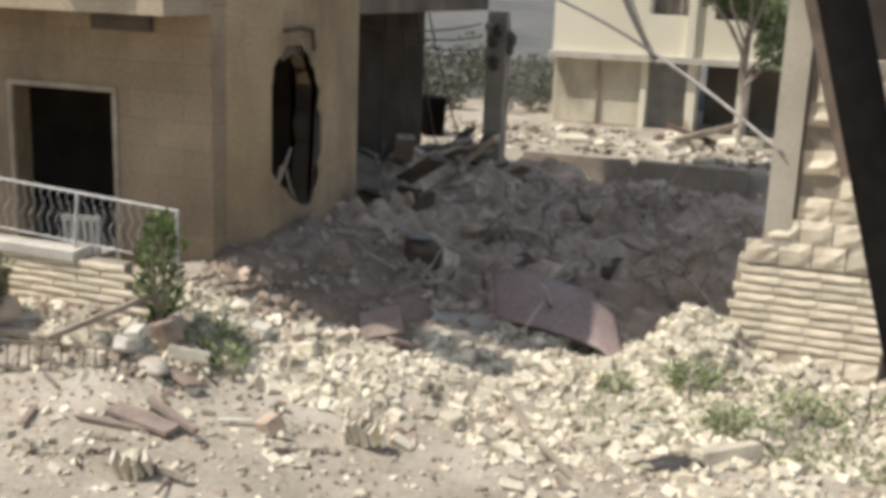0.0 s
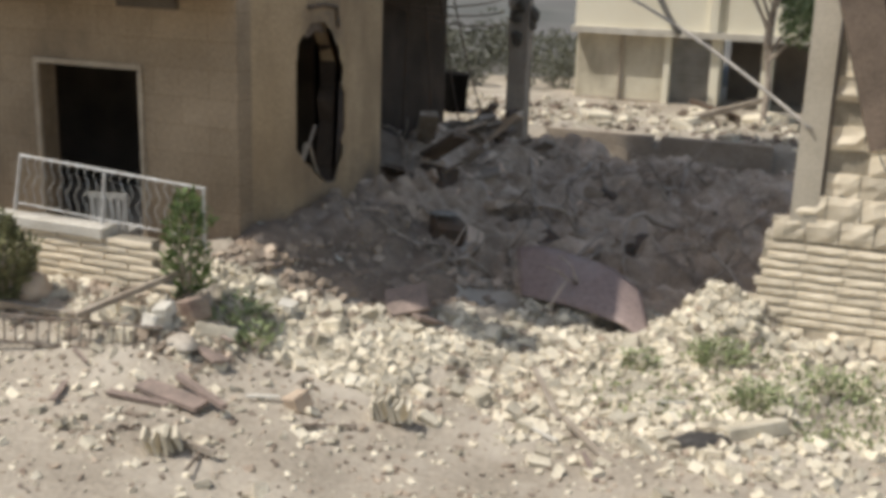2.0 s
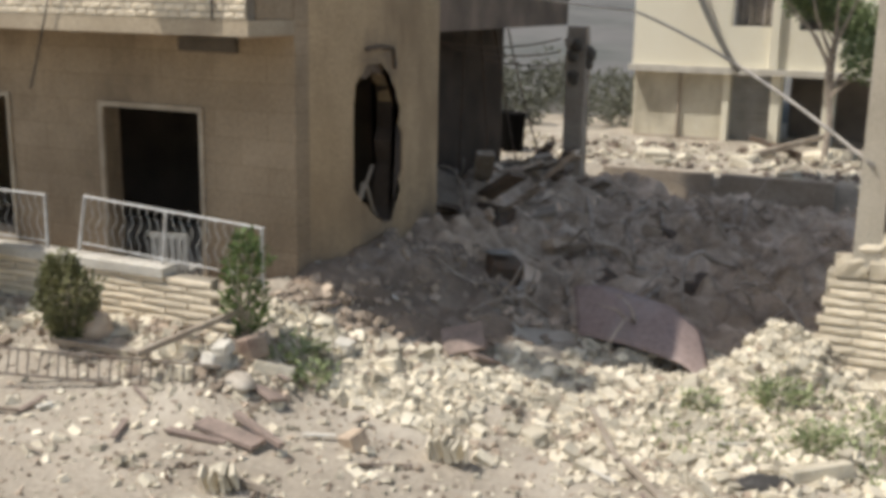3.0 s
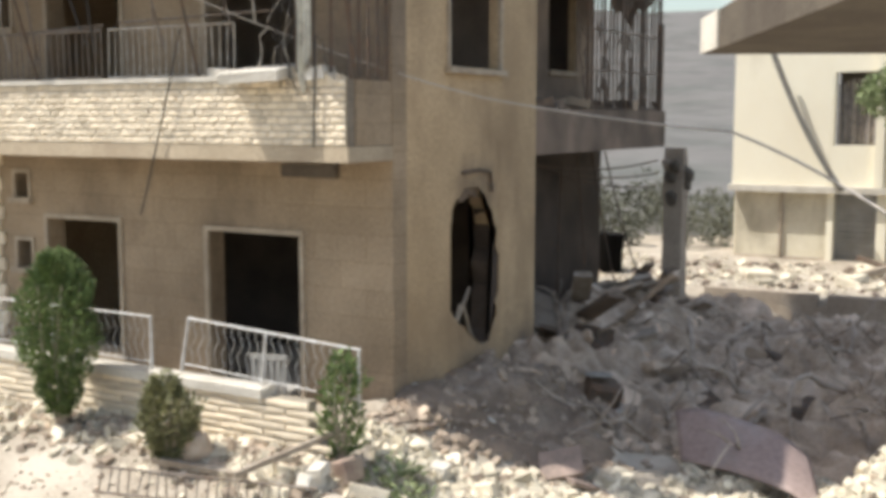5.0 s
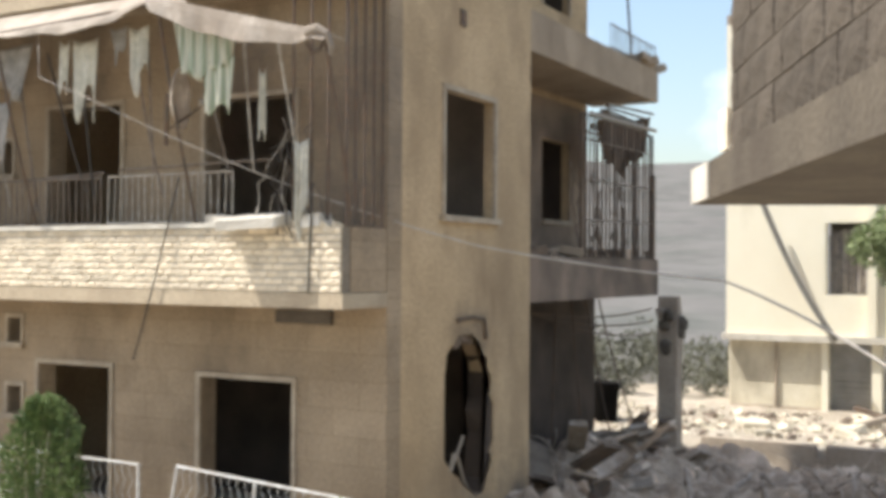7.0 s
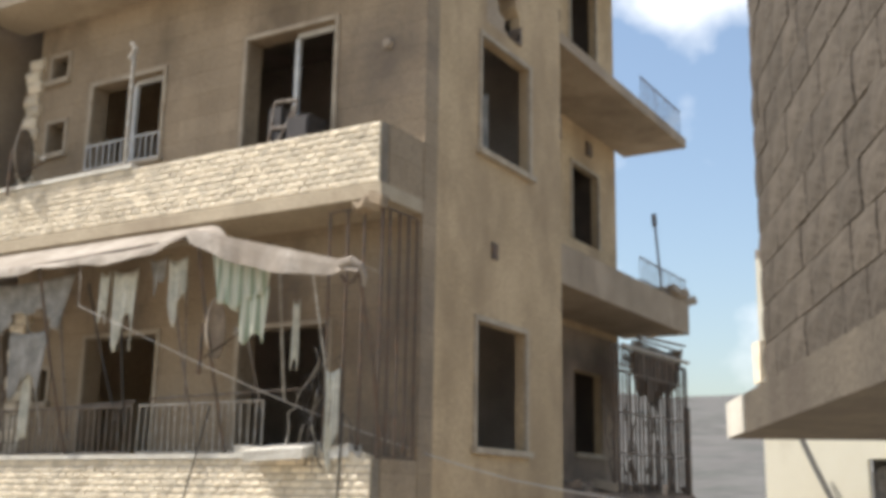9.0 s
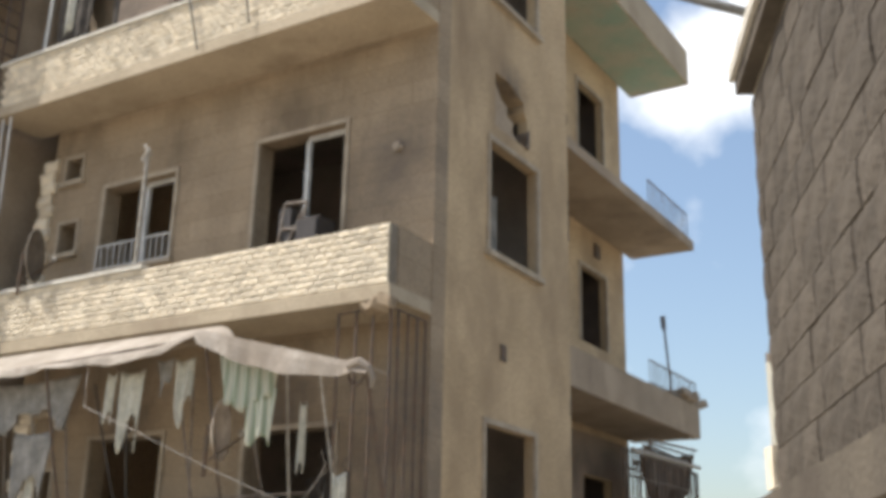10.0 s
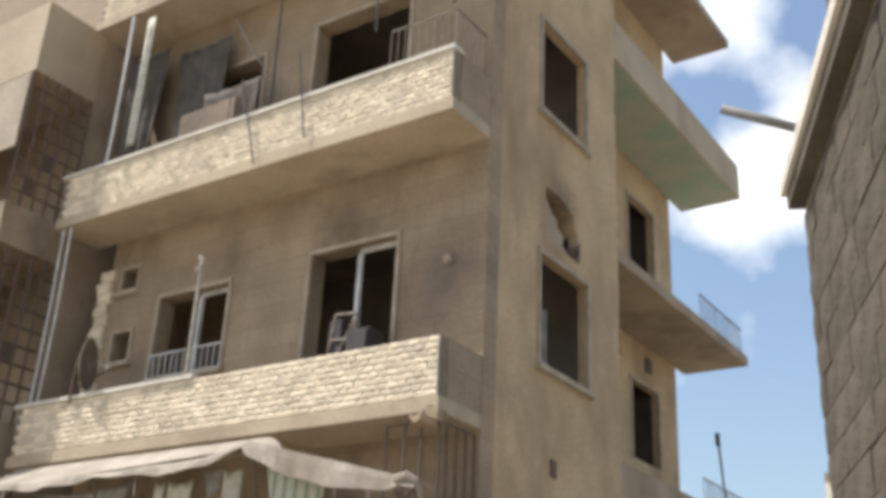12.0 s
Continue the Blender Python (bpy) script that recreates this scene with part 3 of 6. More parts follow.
for i in range(79):
    for j in range(25):
        bm.faces.new((pts[i, j], pts[i + 1, j], pts[i + 1, j + 1], pts[i, j + 1]))
solid("backdrop", bm, HILL, "hazy haze-tinted scrub hillside behind the town", kind="structure", smooth=True)

# ---- terrace wall and its railing ----
TY, TZ = -1.3, 1.14
terrace = tagged(new("terrace_wall"), "low coursed limestone terrace wall with stone coping", "wall", kind="structure")
bm = bmesh.new()
box(bm, -6.4, -0.12, TY, TY + 0.2, 0.2, TZ - 0.07)
part("core", bm, MORTAR, terrace)
bm = bmesh.new()
box(bm, -6.4, -0.55, TY - 0.05, TY + 0.17, TZ - 0.065, TZ + 0.02)
part("coping", bm, COPING, terrace, "white stone coping broken at its end")
bm = bmesh.new()
box(bm, -6.4, -0.1, TY + 0.2, -0.02, 0.1, 0.62)
solid("terrace_floor", bm, CONCRETE, "dusty concrete terrace floor", kind="structure")


def railing(x0, z0, x1, z1, h, y, tilt, label):
    """White railing panel from x0 to x1 with twisted bars; tilt: lean of the first post."""
    r = thing("balcony_railing", label, "railing", "terrace railings")
    for nm, dz in (("top_rail", h), ("bottom_rail", 0.06)):
        bm = bmesh.new()
        bar(bm, (x0 + tilt * dz, y, z0 + dz), (x1 + 0.02, y, z1 + dz), 0.012 if dz > 0.1 else 0.008, 6)
        part(nm, bm, WHITE_IRON, r)
    n = int((x1 - x0) / 0.095)
    for k in range(n + 1):
        f = k / n
        xb, zb = x0 + (x1 - x0) * f, z0 + (z1 - z0) * f
        post = k in (0, n) or k == n // 2
        bm = bmesh.new()
        if post:
            bar(bm, (xb, y, zb - 0.02), (xb + tilt * h * (1 - f), y, zb + h + 0.01), 0.016, 6)
        else:
            w = 0.028
            tube(bm, [(xb + tilt * (0.06 + (h - 0.06) * q / 8) * (1 - f) + w * math.sin(q * math.pi / 2), y, zb + 0.06 + (h - 0.06) * q / 8) for q in range(9)], 0.0042, 4)
        part("post" if post else "baluster", bm, WHITE_IRON, r)
    return r


railing(-1.60, TZ + 0.06, 0.42, TZ - 0.04, 0.50, TY + 0.08, 0.22, "white wrought-iron railing panel sagging off its broken wall end")
railing(-4.6, TZ + 0.03, -1.98, TZ + 0.03, 0.5, TY + 0.08, 0.0, "white wrought-iron railing panel on the terrace wall")

# plastic chair behind the railing
def plastic_chair():
    c = thing("plastic_chair", "small white plastic garden chair behind the terrace railing", "chair")
    W = mat("white plastic", (0.42, 0.40, 0.36), rough=0.4, bump=0.05)
    bm = bmesh.new()
    box(bm, -0.23, 0.23, -0.22, 0.22, 0.42, 0.45)
    part("seat", bm, W, c)
    bm = bmesh.new()
    box(bm, -0.24, 0.24, 0.2, 0.235, 0.85, 0.92)
    rest = part("backrest", bm, W, c)
    for k in range(6):
        x = -0.2 + 0.08 * k
        bm = bmesh.new()
        box(bm, x - 0.025, x + 0.025, 0.2, 0.23, 0.45, 0.85)
        part("slat", bm, W, rest)
    for x in (-0.21, 0.21):
        for y in (-0.2, 0.2):
            bm = bmesh.new()
            bar(bm, (x * 1.1, y * 1.1, 0), (x, y, 0.42), 0.02, 6)
            part("leg", bm, W, c)
    return c


plastic_chair().matrix_world = pose(-0.95, -0.62, 0.62, 0, 0, 195) @ Matrix.Scale(0.78, 4)

# ---- balcony fittings ----
def bars(name, label, pts, h, step, mesh_material, group="balcony railings", r=0.009):
    """Railing of upright bars along a line of corner points."""
    t = thing(name, label, "railing", group)
    for a, b in zip(pts, pts[1:]):
        a, b = Vector(a), Vector(b)
        for dz in (0.02, h):
            bm = bmesh.new()
            bar(bm, a + Vector((0, 0, dz)), b + Vector((0, 0, dz)), 0.013, 5)
            part("rail", bm, mesh_material, t)
        n = max(2, int((b - a).length / step))
        for k in range(n + 1):
            p = a.lerp(b, k / n)
            bm = bmesh.new()
            bar(bm, p, p + Vector((random.uniform(-0.012, 0.012), random.uniform(-0.01, 0.01), h)), r, 5)
            part("upright", bm, mesh_material, t)
    return t


RUST = mat("rusty grey paint", (0.22, 0.19, 0.16), (0.15, 0.11, 0.08), rough=0.7, scale=10, bump=0.1)
PALE = mat("chipped pale paint", (0.42, 0.39, 0.34), (0.28, 0.24, 0.19), rough=0.6, scale=10, bump=0.1)
t1 = SLABS[0] + 0.79
bars("balcony_railing", "rusty upright-bar railing on the first-floor parapet", [(-6.3, -0.66, t1), (-3.1, -0.66, t1)], 0.5, 0.09, RUST)
bars("balcony_railing", "bent pale upright-bar railing on the first-floor parapet", [(-3.0, -0.66, t1), (-1.35, -0.66, t1)], 0.5, 0.085, PALE)
bars("balcony_cage", "full-height rusty bar cage at the balcony end", [(-0.62, -0.66, t1 - 0.05), (-0.03, -0.66, t1 - 0.05), (-0.03, -0.06, t1 - 0.05)], SLABS[1] - t1 - 0.02, 0.15, IRON, "balcony railings", 0.017)
t3 = SLABS[2] + 0.79
bars("balcony_railing", "grey upright-bar railing on the third-floor parapet", [(-0.95, -0.66, t3 - 0.02), (-0.06, -0.66, t3 - 0.02), (-0.06, -0.05, t3 - 0.02)], 0.55, 0.09, RUST)
bars("balcony_railing", "short grey upright-bar railing on the third-floor parapet", [(-3.45, -0.66, t3), (-2.45, -0.66, t3)], 0.55, 0.09, RUST)
bars("window_guard", "low white bar guard before the window", [(-4.9, -0.06, 7.4), (-3.66, -0.06, 7.4)], 0.32, 0.1, ALU, "window guards")
# loggia grille with torn sheet
rg = random.Random(33)
for k in range(14):
    y = 5.0 + 2.8 * rg.random()
    z = 3.7
    pts = [(-0.1, y, z)]
    while z < 3.7 + 1.2 * (0.6 + 0.6 * rg.random()):
        z += 0.18
        pts.append((-0.12 + rg.uniform(-0.06, 0.06), pts[-1][1] + rg.uniform(-0.07, 0.07), z))
    bm = bmesh.new()
    tube(bm, pts, 0.02, 5, 0.008)
    solid("torn_strip", bm, RUST, "bent torn metal strip standing in the loggia", "metal strip", "torn strips")
bm = bmesh.new()
bar(bm, (-0.03, 5.2, 5.66), (-0.03, 7.95, 5.72), 0.03, 6)
solid("roller_tube", bm, PALE, "pale roller tube along the loggia ceiling", "tube")
g = bars("loggia_grille", "bent rusty bar grille closing the first-floor loggia", [(-0.06, 4.95, 3.68), (-0.06, 7.9, 3.68), (-1.0, 7.93, 3.68)], 1.95, 0.15, IRON, "loggia grilles", 0.017)
for z in (4.2, 4.75, 5.3):
    bm = bmesh.new()
    bar(bm, (-0.06, 4.95, z), (-0.06, 7.9, z + 0.04), 0.012, 5)
    part("crossbar", bm, RUST, g)
bm = bmesh.new()
box(bm, -0.09, -0.02, 7.84, 7.95, 3.66, 5.0, 0.01)
part("corner_post", bm, IRON, g)
bars("loggia_railing", "thin iron railing on the upper loggia edge", [(-0.05, 6.2, 9.5), (-0.05, 8.0, 9.5)], 0.42, 0.1, RUST, "loggia grilles", 0.006)
bars("loggia_railing", "thin iron railing on the lower loggia edge", [(-0.05, 6.0, 6.7), (-0.05, 8.0, 6.7)], 0.35, 0.1, RUST, "loggia grilles", 0.006)
bm = bmesh.new()
tube(bm, [(-0.3, 7.62, 6.66), (-0.31, 7.5, 7.4), (-0.33, 7.42, 8.02)], 0.02, 6)
bar(bm, (-0.33, 7.43, 7.86), (-0.33, 7.41, 8.06), 0.04, 8)
solid("iron_pole", bm, IRON, "thin dark pole standing on the loggia edge", "pole")


def cloth(name, label, x0, x1, ztop, zlow, y, material, folds=5, ragged=0.12):
    """Hanging torn cloth with folds and an uneven hem."""
    bm = bmesh.new()
    nx, nz = 26, 10
    rnd = random.Random(name + label)
    ph = rnd.uniform(0, 6)
    g = []
    for i in range(nx + 1):
        f = i / nx
        low = zlow + ragged * math.sin(f * 7 + ph) + ragged * 0.6 * math.sin(f * 17 + ph * 2)
        col = []
        for j in range(nz + 1):
            q = j / nz
            sw = (0.35 + 0.65 * q)
            col.append(bm.verts.new((x0 + (x1 - x0) * (0.5 + (f - 0.5) * (1 - 0.25 * q)), y + 0.035 * sw * math.sin(f * folds * 6.28 + ph), ztop + (low - ztop) * q - 0.04 * math.sin(f * math.pi) * (1 - q))))
        g.append(col)
    for a, b in zip(g, g[1:]):
        for j in range(nz):
            bm.faces.new((a[j], b[j], b[j + 1], a[j + 1]))
    ob = solid(name, bm, material, label, "cloth", "torn cloths under the awning", smooth=True)
    mod = ob.modifiers.new("thickness", "SOLIDIFY")
    mod.thickness = 0.008
    return ob


CANVAS = mat("dirty awning canvas", (0.40, 0.35, 0.295), (0.29, 0.25, 0.205), spot=(0.23, 0.19, 0.15), spots=0.56, scale=2.5, bump=0.15)
PALECLOTH = mat("pale dusty cloth", (0.60, 0.575, 0.485), (0.44, 0.43, 0.36), scale=9, bump=0.15)
STRIPED = bpy.data.materials.new("pale green striped cloth")
STRIPED.use_nodes = True
sn, sl = STRIPED.node_tree.nodes, STRIPED.node_tree.links
wave = sn.new("ShaderNodeTexWave")
wave.bands_direction = "X"
wave.inputs["Scale"].default_value, wave.inputs["Distortion"].default_value = 4.6, 0.6
shade = sn.new("ShaderNodeValToRGB")
shade.color_ramp.elements[0].color, shade.color_ramp.elements[1].color = (0.26, 0.31, 0.22, 1), (0.56, 0.55, 0.45, 1)
where_on = sn.new("ShaderNodeTexCoord")
sl.new(where_on.outputs["Object"], wave.inputs["Vector"])
sl.new(wave.outputs["Fac"], shade.inputs["Fac"])
sl.new(shade.outputs["Color"], sn["Principled BSDF"].inputs["Base Color"])
sn["Principled BSDF"].inputs["Roughness"].default_value = 0.9
# cloth colour includes the shade at the balcony's back
SHADE_CLOTH = mat("cloth darkened for balcony shade", (0.11, 0.095, 0.08), (0.07, 0.06, 0.052), scale=7, bump=0.15)
GREYCLOTH = mat("grey cloth", (0.32, 0.30, 0.27), (0.2, 0.19, 0.17), scale=6, bump=0.15)
# awning: folds between the slab above and a drooping front edge
awning = thing("awning", "dirty grey canvas awning sagging under the balcony above", "awning")
def awning_edge(x):
    """Height of the front fold and of the hem below it, along the awning."""
    if x < -1.8:
        fold = 5.98 - 0.05 * smooth(-1.8, -3.0, x) + 0.07 * math.exp(-((x + 1.8) / 0.35) ** 2) - 0.02 * math.sin((x + 1.8) * 2.4) ** 2
        hem = 5.83 + 0.12 * math.exp(-((x + 1.8) / 0.55) ** 2) + 0.025 * math.sin(x * 2.9) + 0.012 * math.sin(x * 9.1)
    else:
        u = (x + 1.8) / 2.0
        fold = 6.05 - 0.53 * u
        hem = 5.93 - 0.5 * u - 0.14 * math.sin(math.pi * min(1, u * 1.1)) ** 0.7 + 0.01 * math.sin(x * 11)
    return fold, min(hem, fold - 0.03)


bm = bmesh.new()
nx = 96
rows_a = []
for i in range(nx + 1):
    x = -6.1 + 6.3 * i / nx
    fold, hem = awning_edge(x)
    f = smooth(-2.1, -1.5, x)
    back_z = 6.24 * (1 - f) + (fold - 0.02) * f
    col = [bm.verts.new((x, -0.76 - 0.25 * f, back_z)), bm.verts.new((x, -1.03 - 0.1 * f, (back_z + fold) / 2 - 0.03 * (1 - f))), bm.verts.new((x, -1.29, fold))]
    for q in (0.35, 0.7, 1.0):
        col.append(bm.verts.new((x, -1.30 - 0.03 * q - 0.02 * q * math.sin(x * 6.3) - 0.012 * q * math.sin(x * 17), fold + (hem - fold) * q)))
    rows_a.append(col)
for a, b in zip(rows_a, rows_a[1:]):
    for j in range(5):
        bm.faces.new((a[j], b[j], b[j + 1], a[j + 1]))
cv = part("canvas", bm, CANVAS, awning)
cv.modifiers.new("thickness", "SOLIDIFY").thickness = 0.008
for x, ztop, yb in ((0.16, 5.5, -1.28), (-1.75, 6.0, -1.28), (-4.0, 5.9, -1.28)):
    bm = bmesh.new()
    tube(bm, [(x - (0.1 if x > 0 else 0), -0.7, t1 - 0.05), (x, yb * 0.8, (ztop + t1) / 2), (x, yb, ztop)], 0.016, 6)
    part("pole", bm, IRON, awning, "dark iron awning pole")
bm = bmesh.new()
bar(bm, (-6.3, -1.27, 5.86), (-1.75, -1.27, 5.98), 0.014, 5)
bar(bm, (-1.75, -1.27, 5.98), (0.2, -1.27, 5.48), 0.014, 5)
part("front_tube", bm, IRON, awning)
bm = bmesh.new()
tube(bm, [(0.0, -1.31, 5.53), (0.12, -1.32, 5.55), (0.2, -1.3, 5.5), (0.23, -1.27, 5.4), (0.2, -1.25, 5.33)], 0.05, 7, 0.018)
part("rolled_end", bm, CANVAS, awning, "rolled torn end of the canvas")
bm = bmesh.new()
tube(bm, [(0.17, -1.27, 5.5), (0.12, -1.28, 5.38), (0.02, -1.26, 5.36), (-0.04, -1.25, 5.45)], 0.016, 6)
part("bracket", bm, IRON, awning, "bent dark iron bracket")
cloth("torn_cloth", "pale striped cloth hanging below the awning peak", -1.70, -0.92, 5.84, 5.32, -1.12, STRIPED, 5, 0.05)
cloth("torn_cloth", "long pale striped cloth strip hanging under the awning", -1.32, -0.96, 5.45, 4.98, -1.1, STRIPED, 2, 0.04)
cloth("torn_cloth", "small pale rag hanging under the awning", -2.40, -2.14, 5.88, 5.36, -1.0, PALECLOTH, 2)
cloth("torn_cloth", "faded pinkish rag hanging under the awning", -2.66, -2.42, 5.9, 5.62, -1.0, GREYCLOTH, 1, 0.08)
cloth("torn_cloth", "pointed pale rag hanging under the awning", -3.15, -2.80, 5.82, 5.2, -1.0, PALECLOTH, 2, 0.16)
cloth("torn_cloth", "thin twisted pale rag hanging under the awning", -3.32, -3.18, 5.82, 5.35, -1.02, PALECLOTH, 1, 0.06)
cloth("torn_cloth", "grey tattered cloth hanging under the awning", -5.3, -3.75, 5.85, 5.4, -1.0, GREYCLOTH, 9, 0.10)
cloth("torn_cloth", "long thin pale rag hanging beside the balcony window", -4.72, -4.58, 5.2, 4.1, -0.8, PALECLOTH, 1, 0.06)
cloth("torn_cloth", "dark blanket hanging over the balcony", -4.85, -4.2, 5.3, 4.7, -0.9, GREYCLOTH, 2)
cloth("torn_cloth", "narrow white rag hung on the balcony corner", -0.52, -0.36, 4.7, 3.95, -0.8, PALECLOTH, 2)
cloth("torn_cloth", "thin pale strip tangled on the balcony corner", -0.84, -0.77, 5.35, 4.75, -0.9, PALECLOTH, 1, 0.05)


def dish(loc, size, rz, label, tone=1.0):
    d = thing("satellite_dish", label, "satellite dish", "satellite dishes")
    D = mat("weathered dish enamel", (0.23 * tone, 0.195 * tone, 0.155 * tone), (0.16 * tone, 0.13 * tone, 0.10 * tone), rough=0.6, scale=8, bump=0.05)
    bm = bmesh.new()
    rings = []
    for i in range(1, 7):
        r = size * i / 6
        rings.append([bm.verts.new((r * math.cos(k * math.pi / 12) * 0.9, -0.28 * size * (i / 6) ** 2, r * math.sin(k * math.pi / 12))) for k in range(24)])
    c = bm.verts.new((0, 0, 0))
    for k in range(24):
        bm.faces.new((c, rings[0][k], rings[0][(k + 1) % 24]))
        for a, b in zip(rings, rings[1:]):
            bm.faces.new((a[k], b[k], b[(k + 1) % 24], a[(k + 1) % 24]))
    ob = part("reflector", bm, D, d, smooth=True)
    ob.modifiers.new("thickness", "SOLIDIFY").thickness = 0.012
    bm = bmesh.new()
    tube(bm, [(0, 0.02, -size * 0.95), (0, -size * 0.6, -size * 0.5), (0, -size * 1.05, -0.05)], 0.012, 5)
    part("feed_arm", bm, IRON, d)
    bm = bmesh.new()
    bar(bm, (0, -size * 1.05, -0.05), (0, -size * 0.92, -0.03), 0.035, 8)
    part("feed_horn", bm, PALE, d)
    bm = bmesh.new()
    bar(bm, (0, 0.06, -size * 1.5), (0, 0.05, 0.05), 0.02, 6)
    part("mast", bm, IRON, d)
    d.matrix_world = pose(*loc, 0, 0, rz)
    return d


dish((-1.9, -0.9, 5.15), 0.30, 113, "pale weathered satellite dish mounted below the awning", 2.8)
dish((-5.25, -0.78, 7.46), 0.33, 122, "weathered satellite dish on the second-floor balcony parapet")

# posts and air unit on the second-floor balcony
bm = bmesh.new()
bar(bm, (-3.52, -0.66, 7.08), (-3.52, -0.66, 8.45), 0.024, 6)
tube(bm, [(-3.56, -0.66, 8.38), (-3.5, -0.66, 8.5), (-3.56, -0.68, 8.58)], 0.05, 6, 0.022)
solid("white_post", bm, PALE, "slim white post standing on the balcony parapet", "post")
for x in (-6.25, -6.1):
    bm = bmesh.new()
    tube(bm, [(x, -0.68, 7.08), (x + 0.03, -0.69, 8.3), (x, -0.7, 9.5)], 0.016, 6)
    solid("drain_pipe", bm, ALU, "thin white pipe rising between the balconies", "pipe", "balcony pipes")
bm = bmesh.new()
tube(bm, [(-6.3, -0.76, 3.2), (-6.28, -0.77, 6.2)], 0.016, 6)
solid("drain_pipe", bm, ALU, "thin white pipe rising between the balconies", "pipe", "balcony pipes")


def cabinet():
    c = thing("balcony_cabinet", "grey metal cabinet and crates standing before the balcony door", "cabinet")
    G = mat("black-brown enamel", (0.06, 0.052, 0.048), (0.04, 0.035, 0.032), rough=0.5, scale=5)
    bm = bmesh.new()
    box(bm, 0.06, 0.3, 0, 0.3, 0, 1.0)
    part("body", bm, G, c)
    bm = bmesh.new()
    box(bm, -0.24, -0.08, 0.0, 0.2, 0.0, 1.16, 0.02)
    part("crate", bm, G, c)
    bm = bmesh.new()
    box(bm, 0.02, 0.28, -0.02, -0.004, 0.05, 0.98)
    part("door", bm, mat("dark brown enamel", (0.07, 0.06, 0.055), rough=0.5), c)
    return c


cabinet().matrix_world = pose(-1.5, -0.35, 6.432)


def folding_chair():
    """Folded tubular frame leaning before the balcony door."""
    c = thing("folding_chair", "rusty tubular folding chair leaning before the balcony door", "chair")
    for nm, a, b in (("leg", (-0.17, 0, 0), (-0.17, 0.1, 1.2)), ("leg", (0.12, 0, 0), (0.12, 0.1, 1.2)), ("crossbar", (-0.17, 0.1, 1.2), (0.12, 0.1, 1.2)), ("crossbar", (-0.17, 0.075, 0.9), (0.12, 0.075, 0.9)), ("brace", (-0.14, 0.06, 0.5), (0.1, 0.09, 1.12))):
        bm = bmesh.new()
        bar(bm, a, b, 0.018, 6)
        part(nm, bm, RUST, c)
    return c


folding_chair().matrix_world = pose(-1.6, -0.42, 6.432, 0, 4, 0)
bm = bmesh.new()
box(bm, -0.05, 0.02, 1.4, 1.52, 6.12, 6.3, 0.005)
solid("wall_vent", bm, IRON, "small dark vent box on the side wall", "vent")
bm = bmesh.new()
box(bm, -1.3, -0.62, -0.06, 0.0, 2.98, 3.11, 0.01)
solid("wall_sign", bm, mat("dark weathered board", (0.12, 0.10, 0.08), scale=4), "dark weathered board under the balcony", "board")

# ---- cables ----
CORD = mat("pale cable sheath", (0.48, 0.44, 0.39), rough=0.6, bump=0.05)
BLACK = mat("black cable sheath", (0.06, 0.055, 0.05), rough=0.6, bump=0.05)
bm = bmesh.new()
tube(bm, [(-3.36, -1.27, 5.86), (-3.33, -1.28, 5.42)] + sag((-1.9, -1.9, 5.0), (0.6, 0.75, 3.75), 0.10) + sag((0.6, 0.75, 3.75), (2.45, 2.78, 3.42), 0.03)[1:] + sag((2.45, 2.78, 3.42), (5.03, 1.6, 2.12), -0.12)[1:], 0.004, 6, 0.018)
solid("overhead_cable", bm, CORD, "pale cable strung between the two buildings", "cable", "cables", smooth=True)
bm = bmesh.new()
tube(bm, sag((-0.01, 14.75, 5.12), (1.56, 14.75, 2.09), 0.26), 0.06, 8, 0.055)
solid("hanging_cable", bm, mat("grey hose", (0.2, 0.19, 0.17), scale=6), "thick grey hose slung across the rear house front", "cable", "cables", smooth=True)
for a, b, d, r in (((-1.9, -0.8, 4.4), (-2.5, -0.78, 2.6), 0.05, 0.009), ((-0.3, -0.8, 4.3), (-0.35, -0.78, 3.3), 0.0, 0.011), ((-3.1, -0.82, 10.8), (-2.75, -0.8, 9.55), 0.0, 0.011),
                   ((-2.2, -0.82, 10.9), (-2.0, -0.8, 9.7), 0.0, 0.011), ((-0.1, -0.7, 10.9), (0.3, -0.9, 11.2), 0.05, 0.012)):
    bm = bmesh.new()
    tube(bm, sag(a, b, d), r, 5)
    solid("loose_wire", bm, BLACK, "dark loose wire dangling from the balcony", "cable", "cables")

cloth("torn_cloth", "dark torn sheet hanging in the loggia grille", 0, 1.9, 5.85, 5.25, 0, CHARRED, 3, 0.16).matrix_world = pose(-0.2, 6.0, 0, 0, 0, 90)

cloth("torn_cloth", "dark ragged sheet hanging across the loggia end", -1.05, -0.12, 5.95, 5.2, 7.98, CHARRED, 4, 0.12)
# ---- shell hole edge in the side wall ----
def chipped(name, parent, rim, x, material, label):
    """Ragged broken edge: angular bits round a hole, each its own piece."""
    for (y, z, r) in rim:
        bm = bmesh.new()
        box(bm, -0.11, 0.11, -r, r, -r * 0.8, r * 0.8, r * 0.35)
        ob = part(name, bm, material, parent)
        ob.matrix_basis = pose(x, y, z, random.uniform(0, 90), random.uniform(-12, 12), random.uniform(-12, 12))


